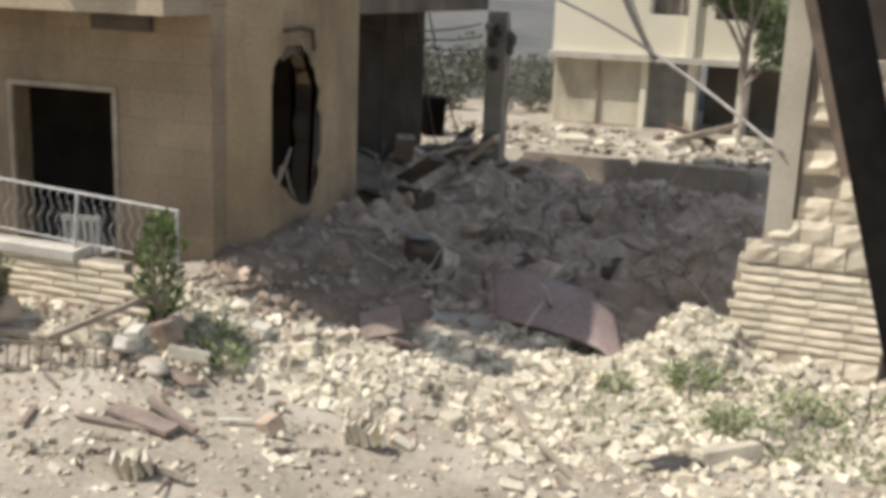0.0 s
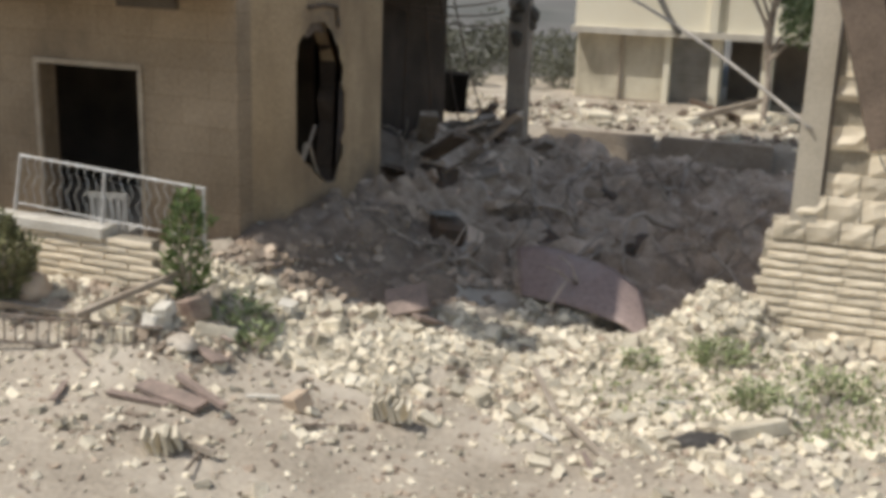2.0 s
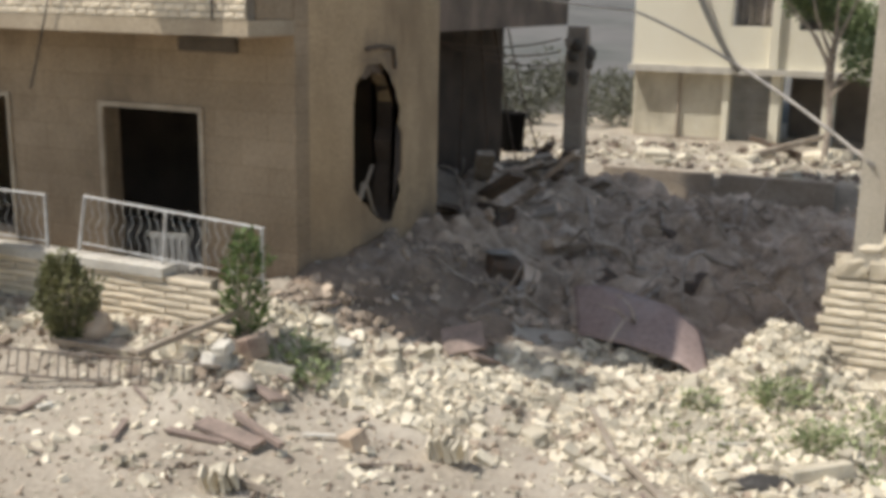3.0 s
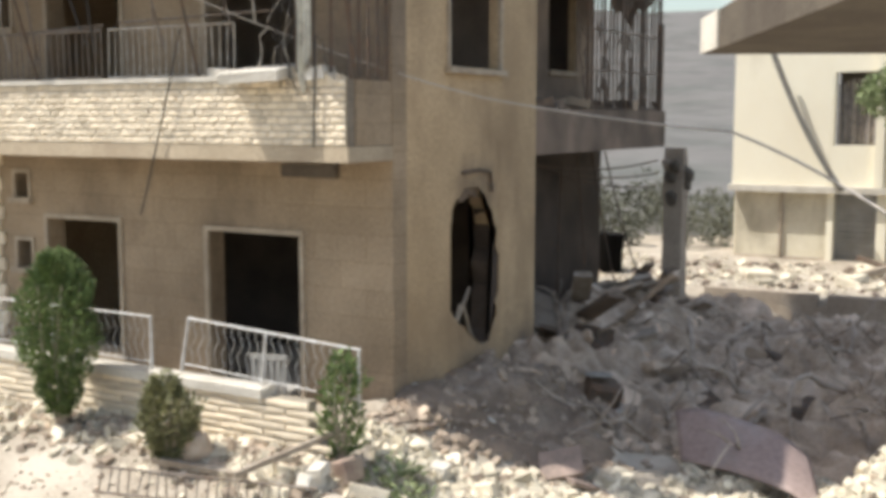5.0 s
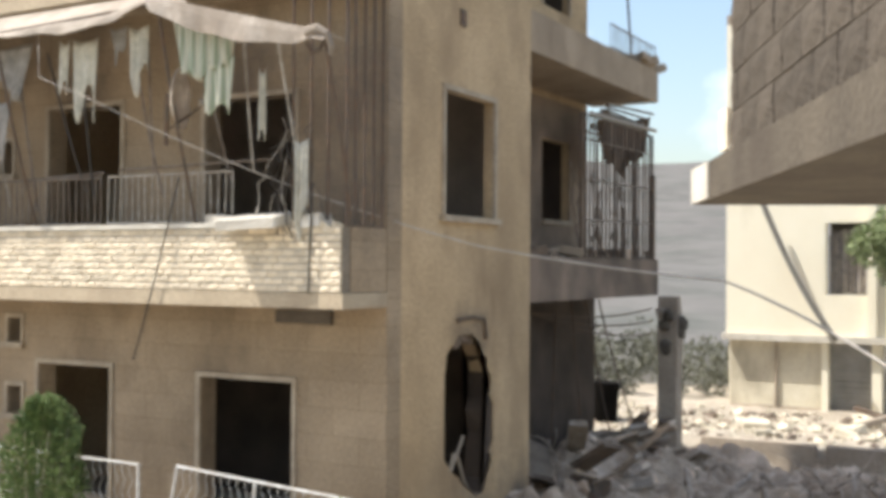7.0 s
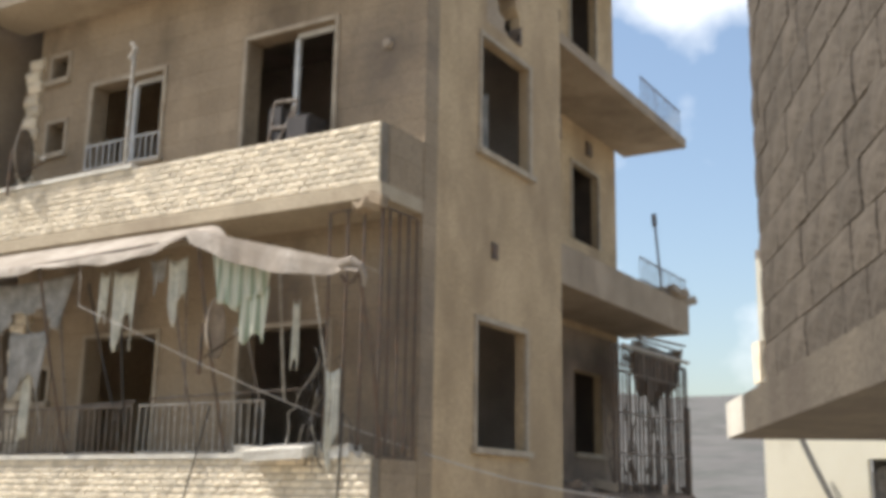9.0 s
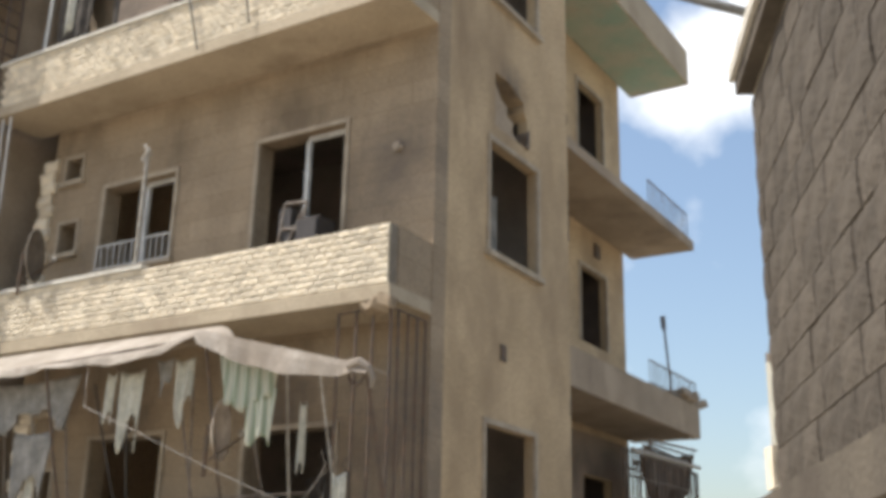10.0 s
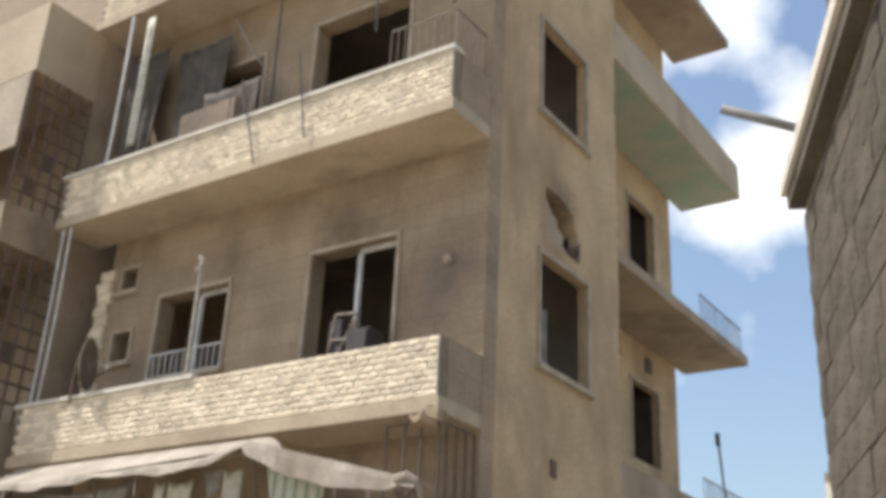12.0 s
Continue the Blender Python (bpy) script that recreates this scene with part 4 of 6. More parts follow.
def lump(bm, c, size, n=1):
    m = Matrix.Translation(c) @ Euler((random.uniform(0, 6), random.uniform(0, 6), random.uniform(0, 6))).to_matrix().to_4x4()
    r = bmesh.ops.create_icosphere(bm, subdivisions=n, radius=1.0)
    for v in r["verts"]:
        k = random.uniform(0.7, 1.15)
        v.co = Vector(c) + Vector((v.co.x * size[0] * k, v.co.y * size[1] * k, v.co.z * size[2] * k))


rim = []
for k in range(12):
    y = 1.16 + 1.06 * k / 11
    rim.append((y, 2.72 + 0.12 * abs(y - 1.5) + random.uniform(0, 0.08), random.uniform(0.05, 0.11)))
chipped("broken_edge", house, rim, -0.16, CHARRED, "blackened broken masonry round the shell hole")


def ragged(outline, x0, x1, material, name="broken_corner"):
    """Masonry left standing inside an opening of the side wall: outline of (y, z), between x0 and x1."""
    bm = bmesh.new()
    a = [bm.verts.new((x0, y, z)) for y, z in outline]
    b = [bm.verts.new((x1, y + 0.03 * random.uniform(-1, 1), z + 0.03 * random.uniform(-1, 1))) for y, z in outline]
    bm.faces.new(a)
    bm.faces.new(b[::-1])
    for i in range(len(a)):
        j = (i + 1) % len(a)
        bm.faces.new((a[i], b[i], b[j], a[j]))
    bmesh.ops.triangulate(bm, faces=bm.faces[:])
    part(name, bm, material, house)


bm = bmesh.new()
for a, b in (((-0.1, 1.15, 1.1), (-0.12, 1.75, 1.7)), ((-0.12, 1.25, 1.05), (-0.1, 1.5, 1.55)), ((-0.14, 1.9, 1.1), (-0.1, 1.6, 1.5))):
    tube(bm, sag(a, b, 0.04), 0.02, 5)
part("splintered_frame", bm, CONCRETE, house, "splintered window frame pieces")
bm = bmesh.new()
tube(bm, [(0.02, 1.35, 2.98), (0.03, 1.7, 3.0), (0.02, 1.98, 2.97), (0.02, 2.02, 2.75)], 0.02, 5)
part("bent_bar", bm, IRON, house)
for corner in (((2.27, 2.83), (1.72, 2.83), (1.80, 2.74), (1.93, 2.70), (2.0, 2.58), (2.08, 2.55), (2.11, 2.40), (2.19, 2.33), (2.17, 2.12), (2.27, 2.0)),
               ((1.11, 2.83), (1.11, 2.36), (1.15, 2.50), (1.17, 2.62), (1.24, 2.70), (1.35, 2.74), (1.44, 2.83)),
               ((1.11, 1.04), (1.86, 1.04), (1.74, 1.12), (1.60, 1.17), (1.46, 1.31), (1.30, 1.38), (1.11, 1.56)),
               ((2.27, 1.04), (2.27, 1.62), (2.18, 1.5), (2.2, 1.36), (2.1, 1.22), (2.02, 1.04))):
    ragged(corner, -0.004, -0.24, SIDE)
# dark liner: the hole's inner shade is in the colour of its reveal
ragged(((2.255, 1.06), (2.255, 2.8), (2.02, 2.8), (2.06, 2.6), (2.14, 2.4), (2.13, 2.1), (2.07, 1.95), (2.11, 1.7), (2.05, 1.5), (2.06, 1.2), (1.96, 1.06)), -0.02, -0.27, SOOT_SHADE)
ragged(((1.25, 8.83), (1.98, 8.83), (1.93, 8.92), (1.80, 8.98), (1.84, 9.1), (1.68, 9.14), (1.66, 9.26), (1.52, 9.3), (1.42, 9.42), (1.25, 9.46)), -0.07, -0.25, LOGGIA)
ragged(((1.52, 9.53), (2.07, 9.53), (2.07, 9.2), (1.98, 9.3), (1.97, 9.42), (1.8, 9.45), (1.7, 9.5)), -0.004, -0.24, SIDE)
ragged(((2.07, 8.83), (2.07, 9.08), (2.0, 9.0), (2.03, 8.9), (1.96, 8.83)), 0.03, -0.24, CHARRED)
# torn top of the corner pillar and hanging rods in the loggia
for k in range(16):
    bm = bmesh.new()
    lump(bm, (0.18 + random.uniform(-0.1, 0.17), 8.05 + random.uniform(-0.15, 0.15), 2.2 + k * 0.042 + random.uniform(-0.05, 0.05)), (0.12, 0.12, 0.13))
    part("pillar_chunk", bm, DARK_CONCRETE if k % 3 else CONCRETE, house)
for k in range(4):
    bm = bmesh.new()
    y = 5.6 + 0.55 * k
    tube(bm, sag((-0.7, y, 3.05), (-0.9 + 0.3 * k, y + 0.3, 0.6), 0.1 * (k - 1)), 0.014, 5)
    part("hanging_rod", bm, IRON, house, "bent reinforcing rod hanging from the slab")
for k in range(3):
    bm = bmesh.new()
    tube(bm, sag((-1.0, 5.0 + k * 0.3, 2.95 - 0.05 * k), (-0.1, 8.0, 2.9 - 0.2 * k), 0.12), 0.014, 5)
    part("hanging_rod", bm, IRON, house)
# collapsed slab leaning below the loggia
for (x, y, z, rx, ry, rz, w, l) in ((-0.5, 4.5, 0.95, 24, 16, 20, 0.45, 0.9), (0.1, 5.6, 0.85, 20, -10, 70, 0.5, 0.8), (-0.4, 6.6, 0.95, -18, 20, 10, 0.5, 0.7)):
    bm = bmesh.new()
    box(bm, -w / 2, w / 2, -l / 2, l / 2, -0.06, 0.06, 0.05)
    ob = solid("fallen_slab", bm, BROWNISH, "tilted broken concrete slab in the rubble", "slab", "fallen slabs")
    ob.matrix_world = pose(x, y, z, rx, ry, rz)

# ---- retaining wall of the higher ground ----
bm = bmesh.new()
holed(bm, "y", 10.1, 10.32, 0.1, 4.05, -0.2, 0.62, [(2.02, 2.18, 0.4, 1.2)])
solid("retaining_wall", bm, CONCRETE, "cracked concrete retaining wall behind the pit", kind="structure")

# ---- rubble ----
def stones(name, label, count, spot, size, material, seed, flat=0.7):
    """Angular broken stones strewn by spot(random) -> (x, y); one mesh of many."""
    rnd = random.Random(seed)
    vs, fs = [], []
    for _ in range(count):
        x, y = spot(rnd)
        s = size(rnd)
        a, b, c = s * rnd.uniform(0.6, 1.3), s * rnd.uniform(0.5, 1.0), s * flat * rnd.uniform(0.5, 1.1)
        m = Euler((rnd.uniform(-0.7, 0.7), rnd.uniform(-0.7, 0.7), rnd.uniform(0, 6.3))).to_matrix()
        z = ground_z(x, y) + c * 0.25
        o = len(vs)
        for k in range(8):
            p = m @ Vector(((a if k & 1 else -a) * rnd.uniform(0.6, 1), (b if k & 2 else -b) * rnd.uniform(0.6, 1), (c if k & 4 else -c) * rnd.uniform(0.6, 1)))
            vs.append((x + p.x, y + p.y, z + p.z))
        fs += [[o + i for i in f] for f in ((0, 2, 3, 1), (4, 5, 7, 6), (0, 1, 5, 4), (2, 6, 7, 3), (0, 4, 6, 2), (1, 3, 7, 5))]
    me = bpy.data.meshes.new(name)
    me.from_pydata(vs, [], fs)
    me.materials.append(material)
    return tagged(new(name, me), label, "rubble", kind="stuff")


def fan(r):
    """The pale rubble fan before the pit."""
    while True:
        x, y = r.gauss(2.9, 1.35), r.gauss(0.9, 1.05)
        if -0.2 < x < 5.2 and -2.4 < y < 2.9 and not (x > 4.5 and y > 1.45) and y > (-0.15 - 0.6 * (x - 0.34) if x < 2.2 else -1.35) - 0.5 * r.random() ** 3 and (x > 2.4 or y < -0.75 + (x - 0.3) * 0.85) and noise.noise((x * 1.5, y * 1.5, 7.3)) + 0.5 * noise.noise((x * 4, y * 4, 2.3)) > r.uniform(-0.75, 0.22):
            return x, y


def mound(r):
    while True:
        x, y = r.gauss(4.3, 0.4), r.gauss(1.4, 0.45)
        if x < 4.8 and (x < 4.5 or y < 1.55):
            return x, y


def bank(r):
    while True:
        x, y = r.uniform(-5, 0.9), r.gauss(-1.6, 0.2)
        if y < -1.36 or x > 0.1:
            return x, y


stones("rubble", "pale broken limestone rubble before the pit", 7500, fan, lambda r: 0.014 + 0.06 * r.random() ** 3, RUBBLE, 3)
def skirt(r):
    while True:
        x, y = r.uniform(-0.15, 2.2), r.uniform(-1.35, 0.6)
        if -0.2 - 0.6 * (x - 0.34) - 0.75 < y < -0.62 + 0.5 * x - 0.2 * r.random() and y < 0.5:
            return x, y


stones("rubble", "pale rubble skirt at the house corner", 1700, skirt, lambda r: 0.015 + 0.06 * r.random() ** 2, RUBBLE, 16)
stones("rubble", "pale rubble heaped against the pier foot", 900, mound, lambda r: 0.02 + 0.06 * r.random() ** 2, RUBBLE, 14)
stones("rubble", "larger pale stones in the rubble fan", 340, fan, lambda r: 0.045 + 0.075 * r.random() ** 2, RUBBLE, 4)
stones("rubble", "pale rubble below the terrace wall", 1300, bank, lambda r: 0.015 + 0.07 * r.random() ** 3, RUBBLE, 5)
stones("rubble", "scattered stones on the trodden yard", 1500, lambda r: (r.uniform(-2.5, 6.3), r.uniform(-4.2, 0.2)), lambda r: 0.012 + 0.035 * r.random() ** 3, RUBBLE, 6)
stones("rubble", "dust-grey rubble in the pit", 2600, lambda r: (r.uniform(-1.05, 5.0), r.uniform(1.8, 10.0)), lambda r: 0.016 + 0.07 * r.random() ** 3, DUSTY, 7)
stones("rubble", "brown earthy rubble in the pit", 3600, lambda r: (r.uniform(-1.05, 5.0), r.uniform(1.8, 10.0)), lambda r: 0.014 + 0.08 * r.random() ** 3, BROWNISH, 17)
stones("rubble", "brown rubble heaped along the house wall", 2400, lambda r: (abs(r.gauss(0, 0.85)) + 0.02, r.uniform(-0.5, 5.0)), lambda r: 0.012 + 0.075 * r.random() ** 3, BROWNISH, 8)
stones("rubble", "brown rubble heaped below the loggia", 1500, lambda r: (r.uniform(-1.05, 0.9), r.uniform(3.4, 9.2)), lambda r: 0.02 + 0.12 * r.random() ** 3, DUSTY, 15)
stones("rubble", "pale rubble on the sunlit ground behind the pit", 1000, lambda r: (r.uniform(-4, 5.5), r.uniform(10.4, 14.6)), lambda r: 0.02 + 0.10 * r.random() ** 4, RUBBLE, 9)


stones("rubble", "earth-stained broken stones below the terrace wall", 1500, bank, lambda r: 0.012 + 0.06 * r.random() ** 3, BROWNISH, 91)
stones("rubble", "earth-stained broken stones in the rubble fan", 2600, fan, lambda r: 0.012 + 0.055 * r.random() ** 3, BROWNISH, 92)
stones("rubble", "earth-stained gravel on the trodden yard", 2600, lambda r: (r.uniform(-2.8, 6.3), r.uniform(-4.3, 0.0)), lambda r: 0.008 + 0.03 * r.random() ** 3, BROWNISH, 93, 0.5)


# soil heaped against the corner and into the pit, corner shade in its colour
bm = bmesh.new()
gs = [[None] * 71 for _ in range(56)]
for i in range(56):
    for j in range(71):
        x, y = 0.0 + 0.045 * i, -0.75 + 0.09 * j
        edge = min(smooth(-0.7, 0.1, y - 0.5 * max(0, x - 0.2)), 1 - smooth(1.2, 2.3, x + 0.5 * noise.noise((x * 2, y * 2, 6))), 1 - smooth(3.6, 5.3, y))
        lift = 0.05 + 0.05 * noise.noise((x * 1.7, y * 1.7, 3)) + 0.06 * noise.noise((x * 4, y * 4, 12))
        gs[i][j] = bm.verts.new((x, y, ground_z(x, y) - 0.1 + (lift + 0.1) * edge))
for i in range(55):
    for j in range(70):
        bm.faces.new((gs[i][j], gs[i + 1][j], gs[i + 1][j + 1], gs[i][j + 1]))
solid("soil_heap", bm, SOIL, "brown soil heaped against the house corner, darkened for its shade", kind="structure", smooth=True)


# churned earth filling the pit
def churned(x, y):
    """Height of the torn earth in the pit: clods, furrows and hollows."""
    edge = min(smooth(1.7, 2.9, y - 0.25 * max(0, x - 3.0)), 1 - smooth(9.5, 10.0, y), smooth(-1.08, -0.8, x), 1 - smooth(4.6, 5.2, x))
    lift = 0.10 + 0.16 * noise.noise((x * 1.5, y * 1.2, 21)) + 0.13 * abs(noise.noise((x * 3.3, y * 2.9, 14))) + 0.07 * noise.noise((x * 7, y * 6.5, 17)) + 0.035 * noise.noise((x * 17, y * 16, 9))
    return ground_z(x, y) - 0.12 + (lift + 0.12) * edge


CLODS = mat("churned dusty earth", (0.54, 0.43, 0.325), (0.30, 0.23, 0.168), spot=(0.68, 0.565, 0.45), spots=0.57, scale=2.6, fine=34, bump=1.0)
bm = bmesh.new()
cg = [[bm.verts.new((x, y, churned(x, y))) for y in np.arange(1.6, 10.05, 0.055)] for x in np.arange(-1.08, 5.2, 0.055)]
for c0, c1 in zip(cg, cg[1:]):
    for j in range(len(c0) - 1):
        bm.faces.new((c0[j], c1[j], c1[j + 1], c0[j + 1]))
solid("pit_earth", bm, CLODS, "churned dusty brown earth filling the pit", kind="structure")


def chunk(x, y, size, material, label, seed, lift=0.3, name="concrete_chunk", group="rubble chunks"):
    """One broken block with knocked-off corners."""
    rnd = random.Random(seed)
    bm = bmesh.new()
    box(bm, -size[0] / 2, size[0] / 2, -size[1] / 2, size[1] / 2, -size[2] / 2, size[2] / 2)
    bmesh.ops.bevel(bm, geom=bm.edges[:], offset=min(size) * 0.08, segments=1, affect="EDGES")
    for v in bm.verts:
        v.co += Vector((rnd.uniform(-1, 1), rnd.uniform(-1, 1), rnd.uniform(-1, 1))) * min(size) * 0.09
    ob = solid(name, bm, material, label, "rubble", group)
    ob.matrix_world = pose(x, y, ground_z(x, y) + size[2] * lift, rnd.uniform(-18, 18), rnd.uniform(-18, 18), rnd.uniform(0, 360))
    return ob


rnd = random.Random(11)
for k in range(46):
    x, y = fan(rnd)
    s = rnd.uniform(0.1, 0.2)
    chunk(x, y, (s, s * rnd.uniform(0.6, 0.9), s * rnd.uniform(0.4, 0.8)), RUBBLE, "broken pale limestone block in the rubble fan", k)
for k in range(48):
    x, y = rnd.uniform(0.4, 4.7), rnd.uniform(2.4, 9.3)
    s = 0.12 + 0.4 * rnd.random() ** 2
    chunk(x, y, (s, s * rnd.uniform(0.5, 0.9), s * rnd.uniform(0.25, 0.6)), DUSTY if k % 3 == 0 else BROWNISH, "dusty concrete chunk half sunk in the pit", 100 + k, 0.1)
for k in range(26):
    x, y = bank(rnd)
    s = rnd.uniform(0.08, 0.2)
    chunk(x, y - 0.1, (s, s * 0.7, s * 0.5), RUBBLE, "pale stone block below the terrace wall", 200 + k)
for k in range(18):
    x, y = rnd.uniform(0.5, 5), rnd.uniform(10.6, 14.2)
    s = rnd.uniform(0.25, 0.6)
    chunk(x, y, (s, s * 0.6, s * 0.4), RUBBLE, "sunlit stone block on the ground behind", 300 + k)
chunk(0.87, -0.62, (0.17, 0.14, 0.12), COPING, "white squared stone lying on earth", 401, 0.4)
chunk(1.74, -2.0, (0.19, 0.15, 0.13), DUSTY, "dark grey stone lying on the yard", 402, 0.4)
chunk(4.98, -0.62, (0.52, 0.17, 0.13), RUBBLE, "long squared cream building stone", 403, 0.5).rotation_euler.z = radians(35)
chunk(0.31, -1.76, (0.22, 0.14, 0.12), COPING, "white squared stone below the shrub", 404, 0.6)
chunk(0.33, -1.70, (0.17, 0.14, 0.1), COPING, "white squared stone below the shrub", 405, 1.5)
chunk(0.67, -1.47, (0.34, 0.15, 0.12), RUBBLE, "long cream stone beside the weedy tuft", 407, 0.4)
chunk(0.42, -1.42, (0.24, 0.2, 0.2), mat("red clay", (0.24, 0.17, 0.135), (0.33, 0.27, 0.21), scale=6), "broken red clay pot piece", 406, 0.4, "clay_block", "")

# ---- loose things on the ground ----
RED = mat("dusty red fibre board", (0.29, 0.222, 0.185), (0.205, 0.16, 0.133), scale=5)
SHEET = mat("dusty brown sheet steel", (0.32, 0.245, 0.215), (0.255, 0.19, 0.17), rough=0.55, scale=1.6, fine=20, bump=0.1, spot=(0.33, 0.28, 0.26), spots=0.58)
# bowed steel sheet: a grid between four corners with a swell
bm = bmesh.new()
A0, A1, B0, B1 = Vector((2.36, 1.62, 0.14)), Vector((3.84, 1.28, 0.04)), Vector((2.08, 2.3, 0.42)), Vector((3.52, 2.1, 0.30))
nu, nv = 24, 10
gr = []
for i in range(nu + 1):
    u = i / nu
    gr.append([])
    for j in range(nv + 1):
        w = j / nv
        p = A0.lerp(A1, u).lerp(B0.lerp(B1, u), w)
        p.z += 0.16 * math.sin(math.pi * min(1, u * 0.9 + 0.1)) * (0.4 + 0.6 * w) + 0.06 * math.sin(u * 9) * w * 0.3 - 0.25 * max(0, u - 0.78) * 2.2 * (1 - w * 0.3)
        gr[-1].append(bm.verts.new(p))
for a, b in zip(gr, gr[1:]):
    for j in range(nv):
        bm.faces.new((a[j], b[j], b[j + 1], a[j + 1]))
sheet = solid("steel_sheet", bm, SHEET, "large bowed brown steel sheet lying in rubble", "metal sheet", smooth=True)
sheet.modifiers.new("thickness", "SOLIDIFY").thickness = 0.02


def board(x, y, size, rz, material, label, name="board", tilt=(4, 3), lift=0.04, group="boards"):
    bm = bmesh.new()
    box(bm, -size[0] / 2, size[0] / 2, -size[1] / 2, size[1] / 2, -size[2] / 2, size[2] / 2, min(size) * 0.15)
    ob = solid(name, bm, material, label, "board", group)
    ob.matrix_world = pose(x, y, ground_z(x, y) + lift, tilt[0], tilt[1], rz)
    return ob


board(0.92, -2.45, (0.62, 0.16, 0.03), -10, RED, "dusty red board lying on the yard", lift=0.05)
board(1.12, -2.36, (0.66, 0.05, 0.05), -25, RED, "dusty red batten lying on the yard", lift=0.1)
board(0.72, -2.58, (0.5, 0.06, 0.03), 5, RED, "dusty red batten lying on the yard", lift=0.03)
board(0.82, -1.75, (0.30, 0.16, 0.03), -25, RED, "pinkish flat slab piece", lift=0.07, tilt=(-14, 8))
board(1.64, 0.30, (0.40, 0.34, 0.05), 25, RED, "red slab tipped up in the rubble", lift=0.17, tilt=(30, -12))
board(1.9, 0.2, (0.3, 0.12, 0.04), 60, RED, "red slab splinter in the rubble", lift=0.1, tilt=(10, 22))
WOOD = mat("grey weathered wood", (0.36, 0.31, 0.25), (0.27, 0.22, 0.17), scale=7)
board(0.06, -1.74, (1.0, 0.05, 0.045), 64, WOOD, "weathered wooden post leaning over debris", "beam", (0, -12), 0.22)
board(-0.75, -1.95, (0.9, 0.06, 0.05), 12, WOOD, "weathered wooden beam in debris", "beam", (3, 4), 0.08)
board(1.45, -3.0, (0.45, 0.04, 0.04), -5, WOOD, "thin batten on the yard", "beam")
board(3.3, -0.6, (0.9, 0.05, 0.04), -60, WOOD, "pale batten in the rubble", "beam", (2, 5), 0.08)
board(3.85, -1.35, (0.8, 0.04, 0.03), -48, WOOD, "pale batten on the yard", "beam", (2, 3), 0.06)
board(2.9, 13.4, (1.5, 0.12, 0.1), 25, WOOD, "broken roof beam on the ground behind", "beam", (8, -16), 0.25)
board(2.6, 13.6, (1.2, 0.1, 0.1), -20, IRON, "burnt beam on the ground behind", "beam", (4, 12), 0.2)
GREYBAG = mat("dusty sack cloth", (0.46, 0.41, 0.34), (0.36, 0.31, 0.25), scale=7)


def sack(x, y, size, material, label, rz=0):
    bm = bmesh.new()
    bmesh.ops.create_icosphere(bm, subdivisions=3, radius=1.0)
    for v in bm.verts:
        k = 1 + 0.22 * noise.noise(v.co * 1.7 + Vector((x, y, 0))) + 0.08 * noise.noise(v.co * 5)
        v.co = Vector((v.co.x * size[0] * k, v.co.y * size[1] * k, max(-0.35, v.co.z) * size[2] * k))
    ob = solid("sack", bm, material, label, "sack", "sacks", smooth=True)
    ob.matrix_world = pose(x, y, ground_z(x, y) + size[2] * 0.25, 0, 0, rz)
    return ob


sack(0.55, -1.78, (0.2, 0.12, 0.07), GREYBAG, "slumped dusty grey sack", -30)
sack(4.64, -0.95, (0.22, 0.13, 0.09), BLACK, "crumpled black plastic bag on rubble", 20)
sack(-1.0, -1.74, (0.2, 0.17, 0.2), DUSTY, "bulging grey boulder-like sack beside the shrub")
sack(0.55, -0.5, (0.14, 0.1, 0.05), RUBBLE, "crumpled dusty cloth in rubble")
sack(1.25, 2.8, (0.3, 0.2, 0.12), GREYBAG, "dusty grey bundle in the pit", 15)


def tile_row(x, y, n, rz, label):
    """A row of upright hollow tiles, each a part."""
    t = thing("tile_stack", label, "tiles")
    for k in range(n):
        bm = bmesh.new()
        w = random.uniform(0.16, 0.22)
        box(bm, -0.014, 0.014, -0.07, 0.07, 0, w * random.uniform(0.6, 1), 0.008)
        part("tile", bm, RUBBLE, t).matrix_basis = pose(k * 0.05, random.uniform(-0.03, 0.03), 0, random.uniform(-8, 8), random.uniform(-9, 9), random.uniform(-12, 12))
    t.matrix_world = pose(x, y, ground_z(x, y) - 0.01, 8, -12, rz)
    return t


tile_row(2.25, -1.72, 7, 10, "row of broken pale tiles standing on the yard")
tile_row(1.25, -3.15, 5, 30, "row of broken grey tiles standing on the yard")
# ladder-like fallen fence
fence = thing("fallen_fence", "fallen grey iron fence panel lying before the bank", "fence")
for dz in (0.0, 0.2):
    bm = bmesh.new()
    bar(bm, (-1.3, 0.0 + dz * 0.3, dz), (0.65, 0.0 + dz * 0.3, dz), 0.013, 5)
    part("rail", bm, RUST, fence)
for k in range(22):
    bm = bmesh.new()
    x = -1.25 + 1.85 * k / 21
    bar(bm, (x, 0, 0), (x + random.uniform(-0.03, 0.03), 0.06, 0.2), 0.008, 4)
    part("upright", bm, RUST, fence)
fence.matrix_world = pose(-0.12, -2.18, 0.42, 0, 1.5, 17)
# old tyre hoop and wires
bm = bmesh.new()
tube(bm, [(0.14 * math.cos(a / 8), 0.14 * math.sin(a / 8), 0.02 * math.sin(a)) for a in range(0, 36)], 0.012, 6)
hoop = solid("bent_hoop", bm, IRON, "bent dark iron hoop on the yard", "hoop")
hoop.matrix_world = pose(1.02, -3.1, ground_z(1.02, -3.1) + 0.03)


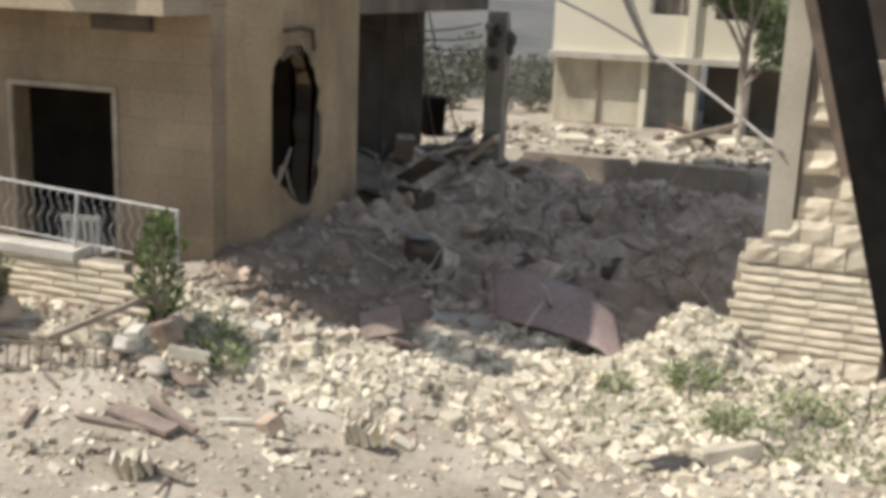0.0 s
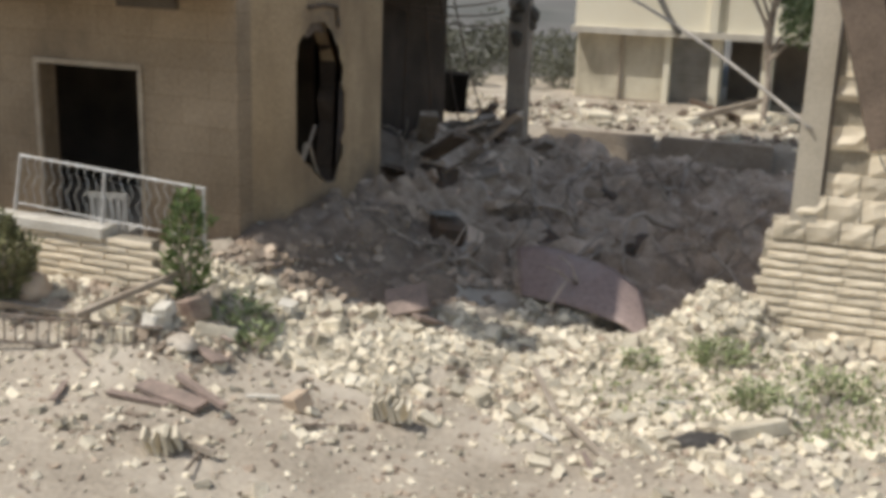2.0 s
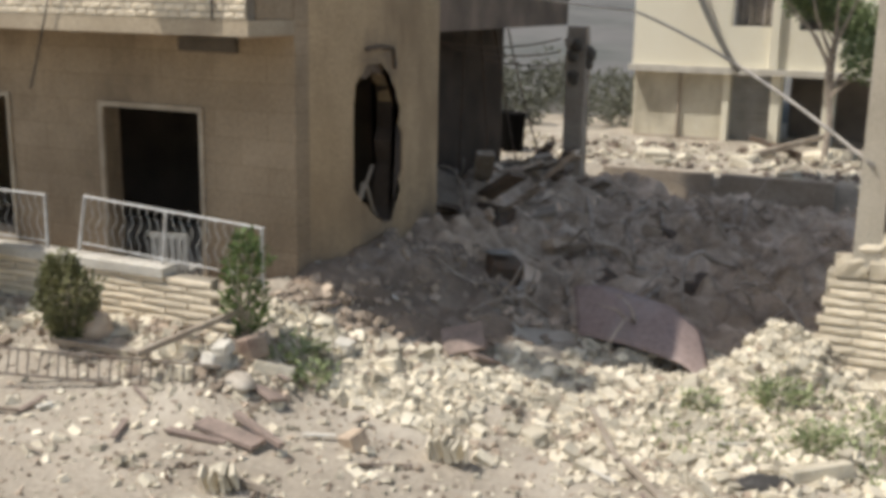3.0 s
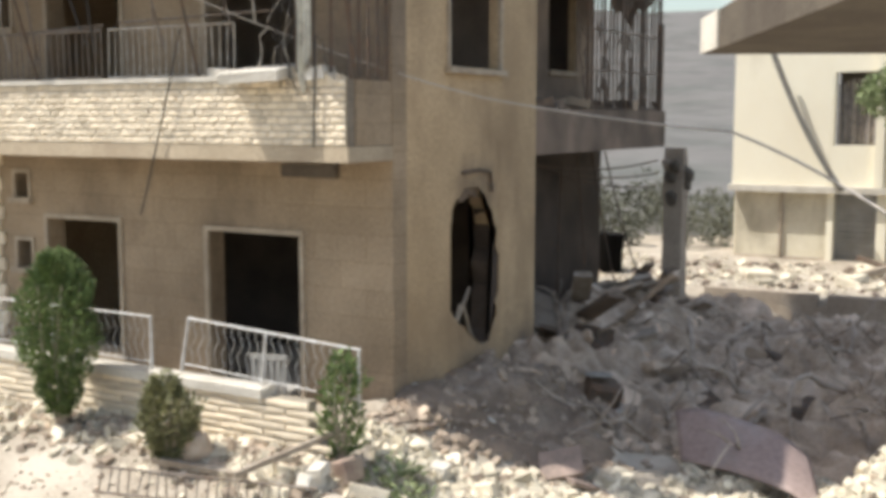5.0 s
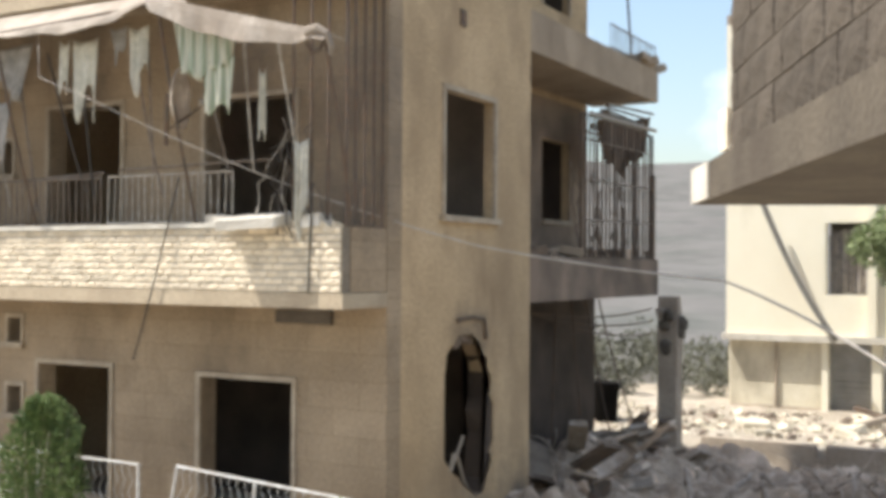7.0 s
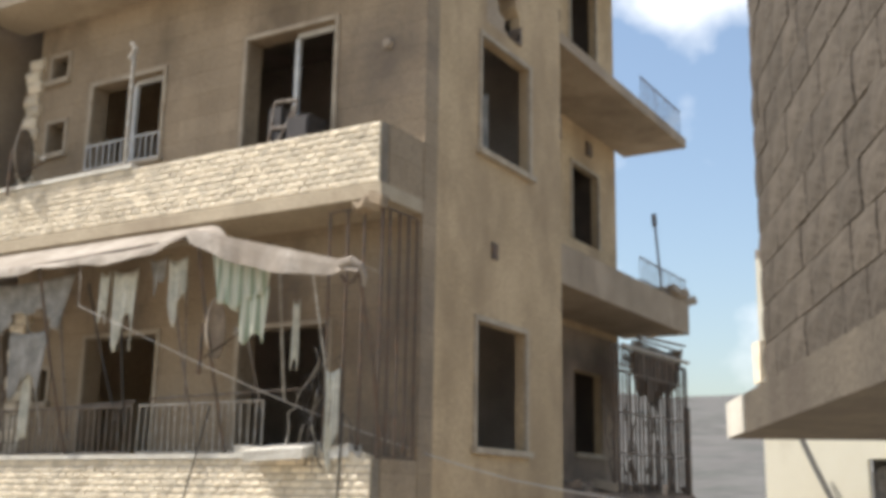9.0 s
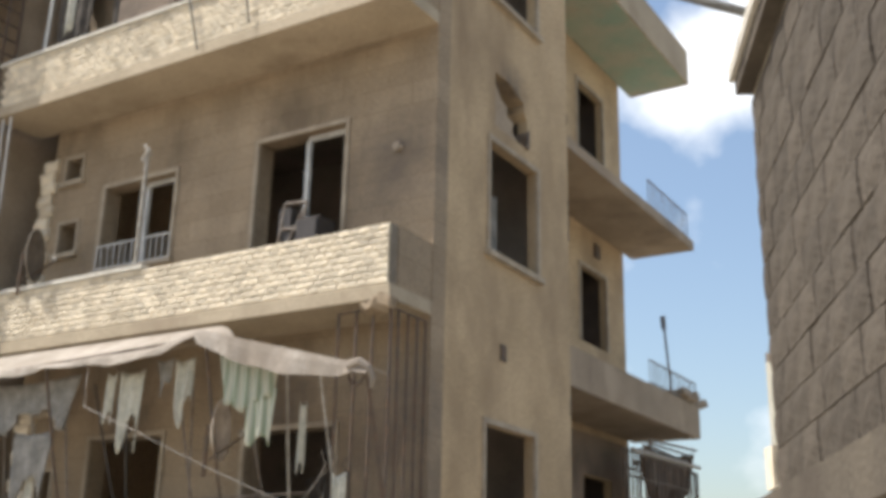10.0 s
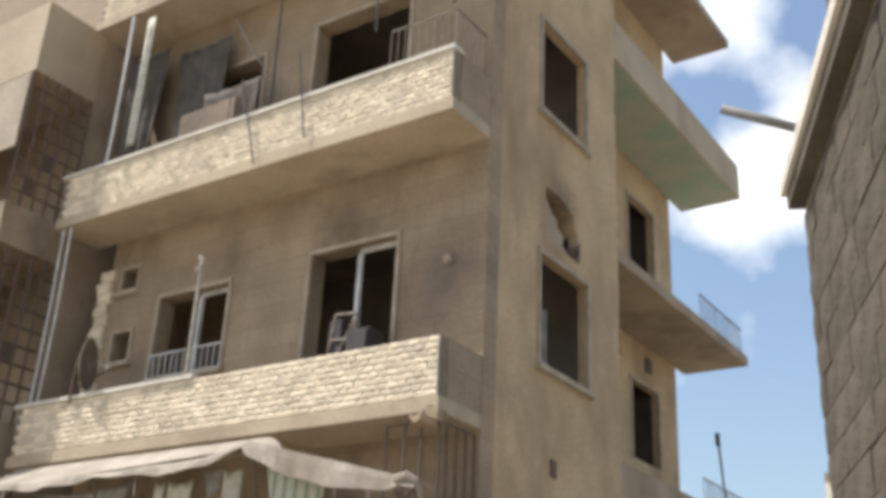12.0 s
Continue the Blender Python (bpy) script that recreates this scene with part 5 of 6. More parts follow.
# ---- tangle of branches and rods in the pit ----
BARK = mat("dusty dead branch", (0.50, 0.42, 0.34), (0.33, 0.27, 0.215), scale=9)
rb = random.Random(21)
for k in range(26):
    x, y = rb.uniform(0.0, 4.6), rb.uniform(2.3, 8.2)
    a = rb.uniform(0, 6.28)
    l = rb.uniform(0.6, 1.7)
    z = ground_z(x, y) + rb.uniform(0.0, 0.12)
    pts = [(x, y, z - 0.05)]
    for j in range(1, 7):
        f = j / 6
        a += rb.uniform(-0.2, 0.2)
        px, py = pts[-1][0] + math.cos(a) * l / 6, pts[-1][1] + math.sin(a) * l / 6
        pts.append((px, py, max(ground_z(px, py) + 0.03, z + 0.38 * math.sin(f * 2.4) * rb.uniform(0.6, 1.1))))
    bm = bmesh.new()
    r0 = rb.uniform(0.012, 0.04)
    tube(bm, pts, r0, 6, r0 * 0.35)
    for j in (2, 3, 4):
        p = Vector(pts[j])
        q = p + Vector((rb.uniform(-0.35, 0.35), rb.uniform(-0.35, 0.35), rb.uniform(0.05, 0.4)))
        tube(bm, [p, p.lerp(q, 0.5) + Vector((0.03, 0.02, 0.02)), q], r0 * 0.5, 5, r0 * 0.2)
    solid("dead_branch", bm, BARK, "dusty torn branch in the pit rubble", "branch", "torn branches", smooth=True)
for k, (x, y, w, h) in enumerate(((1.1, 2.65, 0.4, 0.34), (1.95, 3.9, 0.35, 0.2), (3.0, 4.2, 0.5, 0.2), (2.4, 5.6, 0.45, 0.25), (4.1, 5.2, 0.4, 0.2), (0.3, 4.4, 0.5, 0.3))):
    chunk(x, y, (w, 0.3, h), IRON, "scorched black lump half buried in the pit", 420 + k, 0.25, "burnt_lump", "burnt lumps")
sack(1.08, 2.62, (0.16, 0.12, 0.03), GREYCLOTH, "pale rag lying over a burnt lump").location.z += 0.28
sack(0.0, 0.35, (0.1, 0.06, 0.07), PALECLOTH, "crumpled white cloth at the wall foot")
rq = random.Random(27)
for k in range(13):
    a, l = rq.uniform(0, 6.28), rq.uniform(0.5, 1.5)
    x, y = rq.gauss(2.0, 0.6), rq.gauss(4.4, 0.9)
    bend = rq.uniform(-1.2, 1.2)
    pts = []
    for j in range(9):
        f = j / 8
        xr, yr = x + math.cos(a + bend * f) * l * f, y + 1.2 * math.sin(a + bend * f) * l * f
        pts.append((xr, yr, max(churned(xr, yr), ground_z(xr, yr)) + 0.02 + (0.22 if k % 3 else 0.45) * math.sin(math.pi * f) * rq.uniform(0.7, 1.0)))
    bm = bmesh.new()
    r0 = rq.uniform(0.018, 0.05)
    tube(bm, pts, r0, 7, r0 * 0.35)
    solid("torn_root", bm, BARK, "thick dusty torn root in the pit", "root", "torn roots", smooth=True)
for k in range(12):
    x, y = rq.uniform(1.0, 4.7), rq.uniform(2.9, 9.2)
    w = rq.uniform(0.25, 0.6)
    bm = bmesh.new()
    box(bm, -w / 2, w / 2, -w * 0.35, w * 0.35, -0.045, 0.045, 0.03)
    ob = solid("broken_slab", bm, rq.choice((DUSTY, BROWNISH, DUSTY, CHARRED)), "tilted broken slab piece in the pit", "slab", "pit slabs")
    ob.matrix_world = pose(x, y, ground_z(x, y) + 0.1, rq.uniform(-38, 38), rq.uniform(-38, 38), rq.uniform(0, 360))
# scorched oil drum on the ground behind
bm = bmesh.new()
bar(bm, (0, 0, 0), (0.05, 0, 0.8), 0.28, 16)
drum = solid("oil_drum", bm, TAR, "scorched dark drum standing on the ground behind", "drum")
drum.matrix_world = pose(-2.3, 11.6, 0.5)


# ---- plants ----
def leafmat(name, c, d):
    return mat(name, c, d, rough=0.6, scale=8, fine=60, bump=0.1, each=0.45)


LEAF = leafmat("dusty shrub leaf", (0.185, 0.25, 0.085), (0.09, 0.135, 0.045))
LEAF2 = leafmat("yellow-green shrub leaf", (0.26, 0.255, 0.125), (0.16, 0.16, 0.08))
TREE = leafmat("tree leaf", (0.29, 0.345, 0.17), (0.19, 0.235, 0.11))
GRASS = leafmat("dry grass", (0.36, 0.40, 0.21), (0.25, 0.29, 0.14))


def leaves(count, where, size, seed, up=0.5):
    """Many small folded leaves; where(random) gives place and outward direction."""
    r = random.Random(seed)
    vs, fs = [], []
    for _ in range(count):
        p, d = where(r)
        d = (d + Vector((r.uniform(-1, 1), r.uniform(-1, 1), r.uniform(-1, 1))) * 0.8 + Vector((0, 0, up))).normalized()
        s = d.cross(Vector((r.uniform(-1, 1), r.uniform(-1, 1), r.uniform(-1, 1)))).normalized()
        l, w = size * r.uniform(0.6, 1.4), size * r.uniform(0.18, 0.3)
        n = d.cross(s) * w * 0.5
        o = len(vs)
        vs += [p, p + d * l * 0.5 + s * w + n, p + d * l, p + d * l * 0.5 - s * w + n]
        fs += [(o, o + 1, o + 2), (o, o + 2, o + 3)]
    me = bpy.data.meshes.new("foliage")
    me.from_pydata([tuple(v) for v in vs], [], fs)
    return me


def shrub(x, y, h, w, count, leaf, label, seed, taper=0.0, size=0.06):
    t = thing("shrub", label, "shrub", "garden shrubs", at=(x, y, ground_z(x, y) - 0.02))
    r = random.Random(seed)
    for k in range(7):
        a = k * 0.9
        bm = bmesh.new()
        tube(bm, [(0.02 * math.cos(a), 0.02 * math.sin(a), 0), (w * 0.3 * math.cos(a), w * 0.3 * math.sin(a), h * 0.45), (w * 0.5 * math.cos(a + 0.4), w * 0.5 * math.sin(a + 0.4), h * 0.85)], 0.018, 5, 0.004)
        part("stem", bm, BARK, t)

    def where(q):
        while True:
            f = q.random()
            zz = h * (0.12 + 0.88 * f)
            prof = math.sin(math.pi * (0.06 + 0.88 * f) ** 1.12) ** 0.8 * (1 - taper * f)
            a, rr = q.uniform(0, 6.28), q.random() ** 0.45
            lumpy = 0.72 + 0.42 * noise.noise((math.cos(a) * 1.3 + seed, math.sin(a) * 1.3, zz * 4.5))
            p = Vector((math.cos(a) * w * prof * rr * lumpy, math.sin(a) * w * prof * rr * lumpy, zz + 0.06 * q.uniform(-1, 1)))
            return p, Vector((math.cos(a), math.sin(a), 0.3))
    me = leaves(count, where, size, seed)
    me.materials.append(leaf)
    ob = new("crown", me)
    ob.parent = t
    return t


shrub(-2.66, -1.75, 1.70, 0.50, 10000, LEAF, "tall dense dark-green garden shrub before the terrace wall", 31, size=0.048)
shrub(-1.12, -1.93, 0.80, 0.36, 2600, LEAF2, "low yellow-green shrub beside debris", 32)
shrub(0.30, -1.30, 1.0, 0.3, 750, LEAF, "slim half-bare green shrub at the wall end", 33, 0.25, 0.07)
shrub(0.66, -1.02, 0.15, 0.46, 190, GRASS, "low weedy tuft beside white stones", 34, size=0.075)
shrub(0.9, -1.25, 0.13, 0.36, 170, GRASS, "low weedy tuft beside white stones", 39, size=0.075)
shrub(3.87, 0.40, 0.18, 0.26, 260, GRASS, "low weed growing in rubble", 35, size=0.05)
shrub(4.5, 0.75, 0.2, 0.4, 700, GRASS, "low weed growing at the pier foot", 36, size=0.05)
shrub(4.95, 0.0, 0.12, 0.5, 600, GRASS, "flat weed growing in rubble", 37, size=0.05)
shrub(5.5, 0.6, 0.12, 0.5, 500, GRASS, "flat weed growing at the pier foot", 38, size=0.05)

# tree before the rear house
tree = thing("tree", "leafy green tree standing before the rear house", "tree", at=(3.55, 13.1, 0.5))
bm = bmesh.new()
tube(bm, [(0, 0, 0), (0.05, 0, 0.8), (-0.08, 0.02, 1.7), (0.02, 0.05, 2.6)], 0.07, 8, 0.04)
for k in range(8):
    a = k * 0.8
    tube(bm, [(0, 0, 1.3 + 0.13 * k), (0.5 * math.cos(a), 0.5 * math.sin(a), 1.8 + 0.2 * k), (1.1 * math.cos(a + 0.3), 1.0 * math.sin(a + 0.3), 2.1 + 0.28 * k)], 0.04, 5, 0.01)
part("trunk", bm, BARK, tree)


def crown(q):
    k = q.randrange(26)
    a = k * 2.4
    c = Vector((1.3 * math.cos(a) * (0.35 + 0.65 * ((k * 7) % 10) / 10) + 0.1, 0.9 * math.sin(a), 2.0 + 2.8 * ((k * 5) % 13) / 13))
    d = Vector((q.gauss(0, 1), q.gauss(0, 1), q.gauss(0, 0.8))).normalized()
    return c + d * 0.42 * q.random() ** 0.4, d


me = leaves(13000, crown, 0.10, 41, 0.0)
me.materials.append(TREE)
cr = new("crown", me)
cr.parent = tree
me = leaves(1600, lambda q: (lambda x, y: (Vector((x, y, ground_z(x, y))), Vector((0, 0, 1))))(q.uniform(3.5, 6.2), q.uniform(-0.6, 1.2)), 0.06, 43, 1.6)
me.materials.append(GRASS)
tagged(new("grass", me), "dry grass tufts among the stones", "grass", kind="stuff")
# low scrub far behind the yard
rv = random.Random(151)
clumps = [(rv.uniform(-11, -1.3), rv.uniform(15.5, 21), rv.uniform(0.35, 0.95)) for _ in range(46)]


def scrub(q):
    x, y, w = q.choice(clumps)
    d = Vector((q.gauss(0, 1), q.gauss(0, 1), q.gauss(0, 0.9))).normalized()
    p = Vector((x, y, 0.62 + 0.8 * w)) + d * w * q.random() ** 0.4
    return Vector((p.x, p.y, max(p.z, 0.6))), d


# leaf colour greyed to carry the haze of distance
me = leaves(12000, scrub, 0.13, 45, 0.2)
me.materials.append(leafmat("haze-greyed scrub leaf", (0.125, 0.128, 0.095), (0.09, 0.094, 0.068)))
tagged(new("scrub", me), "dull green scrub on the ground beyond the houses", "scrub", kind="stuff")
# ---- masonry pieces ----
def piece_mesh(name, w, h, d, rough, material, seed):
    """A rock-faced block centred on its back, front towards -y."""
    r = random.Random(seed)
    bm = bmesh.new()
    nx, nz = 4, 4
    g = []
    for i in range(nx):
        g.append([])
        for j in range(nz):
            k = r.uniform(1 - rough, 1 + rough * 0.5)
            if j in (0, nz - 1):
                k *= 0.6
            elif i in (0, nx - 1):
                k *= 0.75
            u, v = i / (nx - 1) - 0.5, j / (nz - 1) - 0.5
            if 0 < i < nx - 1 and 0 < j < nz - 1:
                u, v = u + r.uniform(-0.08, 0.08), v + r.uniform(-0.08, 0.08)
            g[-1].append(bm.verts.new((u * w, -d * k, v * h)))
    for i in range(nx - 1):
        for j in range(nz - 1):
            bm.faces.new((g[i][j], g[i + 1][j], g[i + 1][j + 1], g[i][j + 1]))
    q = [bm.verts.new(((i - 0.5) * w, 0.01, (j - 0.5) * h)) for i, j in ((0, 0), (1, 0), (1, 1), (0, 1))]
    bm.faces.new([g[0][j] for j in range(nz)] + [q[3], q[0]])
    bm.faces.new([g[nx - 1][j] for j in range(nz - 1, -1, -1)] + [q[1], q[2]])
    bm.faces.new([g[i][nz - 1] for i in range(nx)] + [q[2], q[3]])
    bm.faces.new([g[i][0] for i in range(nx - 1, -1, -1)] + [q[0], q[1]])
    return finish(bm, name, material)


def course(parent, meshes, x0, x1, y, z, width, name="brick", odd=0.0, rz=0.0, skip=0.0, rnd=random.Random(5)):
    """One course of blocks along x (rz 0) or turned by rz about the start."""
    x = x0
    while x < x1 - width * 0.3:
        if rnd.random() >= skip:
            ob = new(name, rnd.choice(meshes))
            ob.parent = parent
            ob.location = (x + width / 2, y + rnd.uniform(-0.004, 0.004), z) if not rz else (y + rnd.uniform(-0.004, 0.004), -(x + width / 2), z)
            ob.rotation_euler = (rnd.uniform(-odd, odd), rnd.uniform(-odd, odd), rz)
        x += width


BW, BH = 0.118, 0.066
bricks = [piece_mesh("brick", BW - 0.007, BH - 0.008, 0.02, 0.33, BRICK, 50 + k) for k in range(8)]
halves = [piece_mesh("brick", BW * 0.45 - 0.007, BH - 0.008, 0.022, 0.3, BRICK, 150 + k) for k in range(3)]
SPLIT = -3.2
rk = random.Random(55)
for parapet, w0, z0, z1 in PARAPETS:
    rowz = (z1 - z0) / 9
    vs, fs = [], []
    for j in range(9):
        n = int((-0.03 - SPLIT) / BW)
        z = z0 + rowz * (j + 0.5)
        course(parapet, bricks, -0.03 - n * BW - (BW * 0.45 if j % 2 else 0), -0.03 - (BW * 0.45 if j % 2 else 0), -0.722, z, BW, odd=0.02)
        if j % 2:
            ob = new("brick", halves[j % 3])
            ob.parent, ob.location = parapet, (-0.03 - BW * 0.225, -0.722, z)
        x = -0.03 - n * BW - (BW * 0.45 if j % 2 else 0) - BW
        while x > w0 + 0.02:
            me = rk.choice(bricks)
            o = len(vs)
            vs += [(v.co.x + x + BW / 2, v.co.y - 0.722 + rk.uniform(-0.004, 0.004), v.co.z + z) for v in me.vertices]
            fs += [[o + i for i in p.vertices] for p in me.polygons]
            x -= BW
    me = bpy.data.meshes.new("brickwork")
    me.from_pydata(vs, [], fs)
    me.materials.append(BRICK)
    ob = tagged(new("brickwork", me), "split limestone bricks", kind="stuff")
    ob.parent = parapet
# stepped courses of the pier
thin = [piece_mesh("stone", 0.364, 0.078, 0.035, 0.15, BRICK, 60 + k) for k in range(5)]
bigs = [piece_mesh("stone", 0.288, 0.218, 0.05, 0.4, BRICK, 70 + k) for k in range(6)]
course(pier, bigs, 4.58, 6.15, 1.66, 0.12, 0.3, "stone", 0.03)
for j in range(9):
    course(pier, thin, 4.60 + 0.016 * j + (0.05 if j % 2 else 0), 6.12, 1.66, 0.285 + 0.09 * j, 0.37, "stone", 0.004)
for j in range(2):
    course(pier, bigs, 4.78 + 0.16 * (j % 2), 6.1, 1.66, 1.19 + 0.22 * j, 0.3, "stone", 0.05)
for j in range(7):
    course(pier, bigs, 5.2 + 0.05 * (j % 2), 6.0 - 0.07 * j, 1.72, 1.62 + 0.22 * j, 0.3, "stone", 0.06, skip=0.15)
# terrace wall courses
tstone = [piece_mesh("stone", 0.485, 0.06, 0.03, 0.2, BRICK, 80 + k) for k in range(5)]
for j in range(10):
    course(terrace, tstone, -6.3 + (0.25 if j % 2 else 0), -0.1 + 0.09 * (j % 3), TY, 0.42 + 0.07 * j, 0.5, "stone", 0.008)
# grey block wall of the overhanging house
# stone colour set low across the whole block wall
GREYSTONE = mat("dark grey-brown stone", (0.104, 0.086, 0.067), (0.072, 0.059, 0.046), scale=3, fine=30, each=0.2, bump=0.5, spot=(0.085, 0.07, 0.06), spots=0.6)
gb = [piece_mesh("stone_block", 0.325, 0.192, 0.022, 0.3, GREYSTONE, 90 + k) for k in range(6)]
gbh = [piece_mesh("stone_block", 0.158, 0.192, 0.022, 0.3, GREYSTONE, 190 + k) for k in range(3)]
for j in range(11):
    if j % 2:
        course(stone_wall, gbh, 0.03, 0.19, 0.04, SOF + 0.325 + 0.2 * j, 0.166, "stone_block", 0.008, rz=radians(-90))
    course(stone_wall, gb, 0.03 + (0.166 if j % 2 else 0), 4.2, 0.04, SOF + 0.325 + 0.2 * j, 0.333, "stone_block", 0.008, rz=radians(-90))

# broken parapet corner on the first floor
for k, (x, w, label) in enumerate(((-1.35, 0.5, "long broken white coping stone on the parapet"), (-0.85, 0.2, "broken white coping piece on the parapet"), (-0.35, 0.22, "broken brick lump on the parapet"))):
    ob = chunk(x, -0.66, (w, 0.2, 0.11), COPING, label, 500 + k, 0.5, "coping_stone", "broken copings")
    ob.matrix_world = pose(x, -0.68, SLABS[0] + 0.80, 3, 4 - 5 * k, 4 * k - 6)
ob = chunk(0, 0, (0.66, 0.46, 0.11), COPING, "tipped white coping slab jutting out over the bricks", 515, 0.5, "coping_stone", "broken copings")
ob.matrix_world = pose(-0.95, -0.76, SLABS[0] + 0.80, 9, -3, 5)
for k in range(9):
    x = -1.0 + 0.11 * k
    ob = chunk(x, -0.66, (0.16, 0.12, 0.1), BRICK, "loose broken brick on the balcony parapet", 520 + k, 0.5, "loose_brick", "loose parapet bricks")
    ob.matrix_world = pose(x, -0.66, SLABS[0] + 0.77 - 0.02 * (k % 3), 20 * k, 10, 40 * k)
bm = bmesh.new()
tube(bm, [(0.0, -2.6, 5.15), (-0.05, -2.9, 5.2), (-0.02, -3.6, 5.5)], 0.02, 6)
part("wall_bracket", bm, IRON, overhang, "dark iron bracket on the block wall")

# clutter on the third-floor balcony; dark cloths also stand for the shade behind it
cloth("torn_cloth", "dark blanket hanging on the third-floor balcony", -6.0, -5.2, 12.3, 10.6, -0.3, SHADE_CLOTH, 3)
cloth("torn_cloth", "faded brown curtain hanging on the third-floor balcony", -5.1, -4.1, 12.2, 10.6, -0.2, SHADE_CLOTH, 4)
cloth("torn_cloth", "dark tarpaulin hung behind the third-floor parapet", -4.3, -3.3, 11.2, 10.2, -0.35, SHADE_CLOTH, 3, 0.06)
cloth("torn_cloth", "twisted pale rag hanging on the third-floor balcony", -5.32, -5.16, 12.6, 10.5, -0.7, PALECLOTH, 1, 0.05)
bm = bmesh.new()
tube(bm, [(-5.6, -0.72, 10.3), (-5.55, -0.74, 11.5), (-5.6, -0.72, 12.7)], 0.024, 6)
solid("drain_pipe", bm, ALU, "thin white pipe rising between the balconies", "pipe", "balcony pipes")
bm = bmesh.new()
box(bm, -4.5, -3.5, -0.52, -0.47, 10.28, 10.85, 0.01)
solid("wooden_board", bm, CHARRED, "dark board leaning behind the balcony coping", "board")
for x0, x1, z0, z1 in ((-3.5, -2.9, 11.9, 11.0), (-2.75, -2.7, 12.6, 10.3), (-1.2, -1.15, 12.6, 10.9)):
    bm = bmesh.new()
    tube(bm, sag((x0, -0.68, z0), (x1, -0.7, z1), 0.03), 0.014, 5)
    solid("loose_wire", bm, BLACK, "dark loose wire dangling from the balcony", "cable", "cables")

# small dark debris on the yard and sticks
stones("debris", "dark broken bits on the ground behind the pit", 260, lambda r: (r.uniform(-3, 5.2), r.uniform(10.5, 14.2)), lambda r: 0.03 + 0.10 * r.random() ** 2, CHARRED, 62, 0.5)
stones("debris", "small dark splinters strewn on the yard", 800, lambda r: (r.uniform(-2.0, 5.8), r.uniform(-4.0, 0.3)), lambda r: 0.008 + 0.03 * r.random() ** 2, CHARRED, 61, 0.4)
rs = random.Random(71)
for k in range(34):
    x, y = rs.uniform(-1.0, 4.8), rs.uniform(-3.6, 1.2)
    l = rs.uniform(0.12, 0.5)
    board(x, y, (l, rs.uniform(0.015, 0.05), 0.015), rs.uniform(0, 180), rs.choice((WOOD, CHARRED, RED, COPING)), "splinter of timber lying in the debris", "splinter", (rs.uniform(-8, 8), rs.uniform(-14, 14)), 0.04, "timber splinters")

stones("rubble", "pale stones strewn before the pier", 900, lambda r: (r.uniform(3.2, 6.4), r.gauss(-0.5, 0.7)), lambda r: 0.015 + 0.065 * r.random() ** 2, RUBBLE, 83)
stones("rubble", "fine pale grit in the rubble fan", 6000, fan, lambda r: 0.010 + 0.02 * r.random() ** 2, RUBBLE, 81)
stones("rubble", "flat pale pieces strewn over the yard edge", 120, lambda r: (r.uniform(-1.2, 2.2), r.uniform(-3.4, -1.9)), lambda r: 0.03 + 0.06 * r.random() ** 2, RUBBLE, 82, 0.35)
# tangled wires at the broken corner of the first-floor balcony
rt = random.Random(97)
for k in range(9):
    x, z = -0.55 + rt.uniform(-0.22, 0.22), 4.75 + rt.uniform(-0.25, 0.25)
    pts = [(x, -0.74, z)]
    while pts[-1][2] > 3.75 + 0.3 * rt.random():
        q = pts[-1]
        pts.append((q[0] + rt.uniform(-0.09, 0.09), -0.78 + rt.uniform(-0.05, 0.05), q[2] - rt.uniform(0.05, 0.16)))
    if len(pts) > 3:
        bm = bmesh.new()
        tube(bm, pts, rt.uniform(0.004, 0.008), 5)
        solid("loose_wire", bm, rt.choice((PALE, RUST, BLACK)), "tangled wire at the broken balcony corner", "cable", "cables")
# dangling wires and bent tubes on the first-floor balcony
rw = random.Random(91)
for k in range(11):
    x = -5.6 + 0.5 * k + rw.uniform(-0.2, 0.2)
    bm = bmesh.new()
    tube(bm, sag((x, -0.9, 5.75), (x + rw.uniform(-0.3, 0.3), -0.62, rw.uniform(3.95, 4.5)), rw.uniform(-0.08, 0.1)), rw.uniform(0.006, 0.014), 5)
    solid("loose_wire", bm, rw.choice((BLACK, RUST, PALE)), "loose wire dangling below the awning", "cable", "cables")
bm = bmesh.new()
tube(bm, [(-0.95, -0.62, 4.55), (-2.9, -0.62, 4.52)], 0.012, 5)
tube(bm, [(-3.1, -0.62, 4.5), (-5.8, -0.62, 4.42)], 0.012, 5)
solid("clothes_line", bm, RUST, "thin rusty tube strung along the balcony", "rail")

# slanting broken planks and slabs heaped under the loggia
rp = random.Random(101)
for k in range(22):
    x, y = rp.uniform(-0.8, 0.7), rp.uniform(3.9, 8.2)
    l = rp.uniform(0.5, 1.4)
    bm = bmesh.new()
    box(bm, -l / 2, l / 2, -rp.uniform(0.05, 0.16), rp.uniform(0.05, 0.16), -0.03, 0.03, 0.02)
    ob = solid("broken_plank", bm, rp.choice((DUSTY, CHARRED, WOOD, BARK)), "dusty broken plank slanting out of the rubble", "plank", "broken planks")
    tilt = rp.uniform(10, 40)
    ob.matrix_world = pose(x, y, ground_z(x, y) + 0.42 * l * math.sin(radians(tilt)), rp.uniform(-20, 20), tilt, rp.uniform(100, 200))

# rough bright quoin stones at the end of the front wall
qs = [piece_mesh("stone", 0.26, 0.15, 0.06, 0.5, BRICK, 130 + k) for k in range(5)]
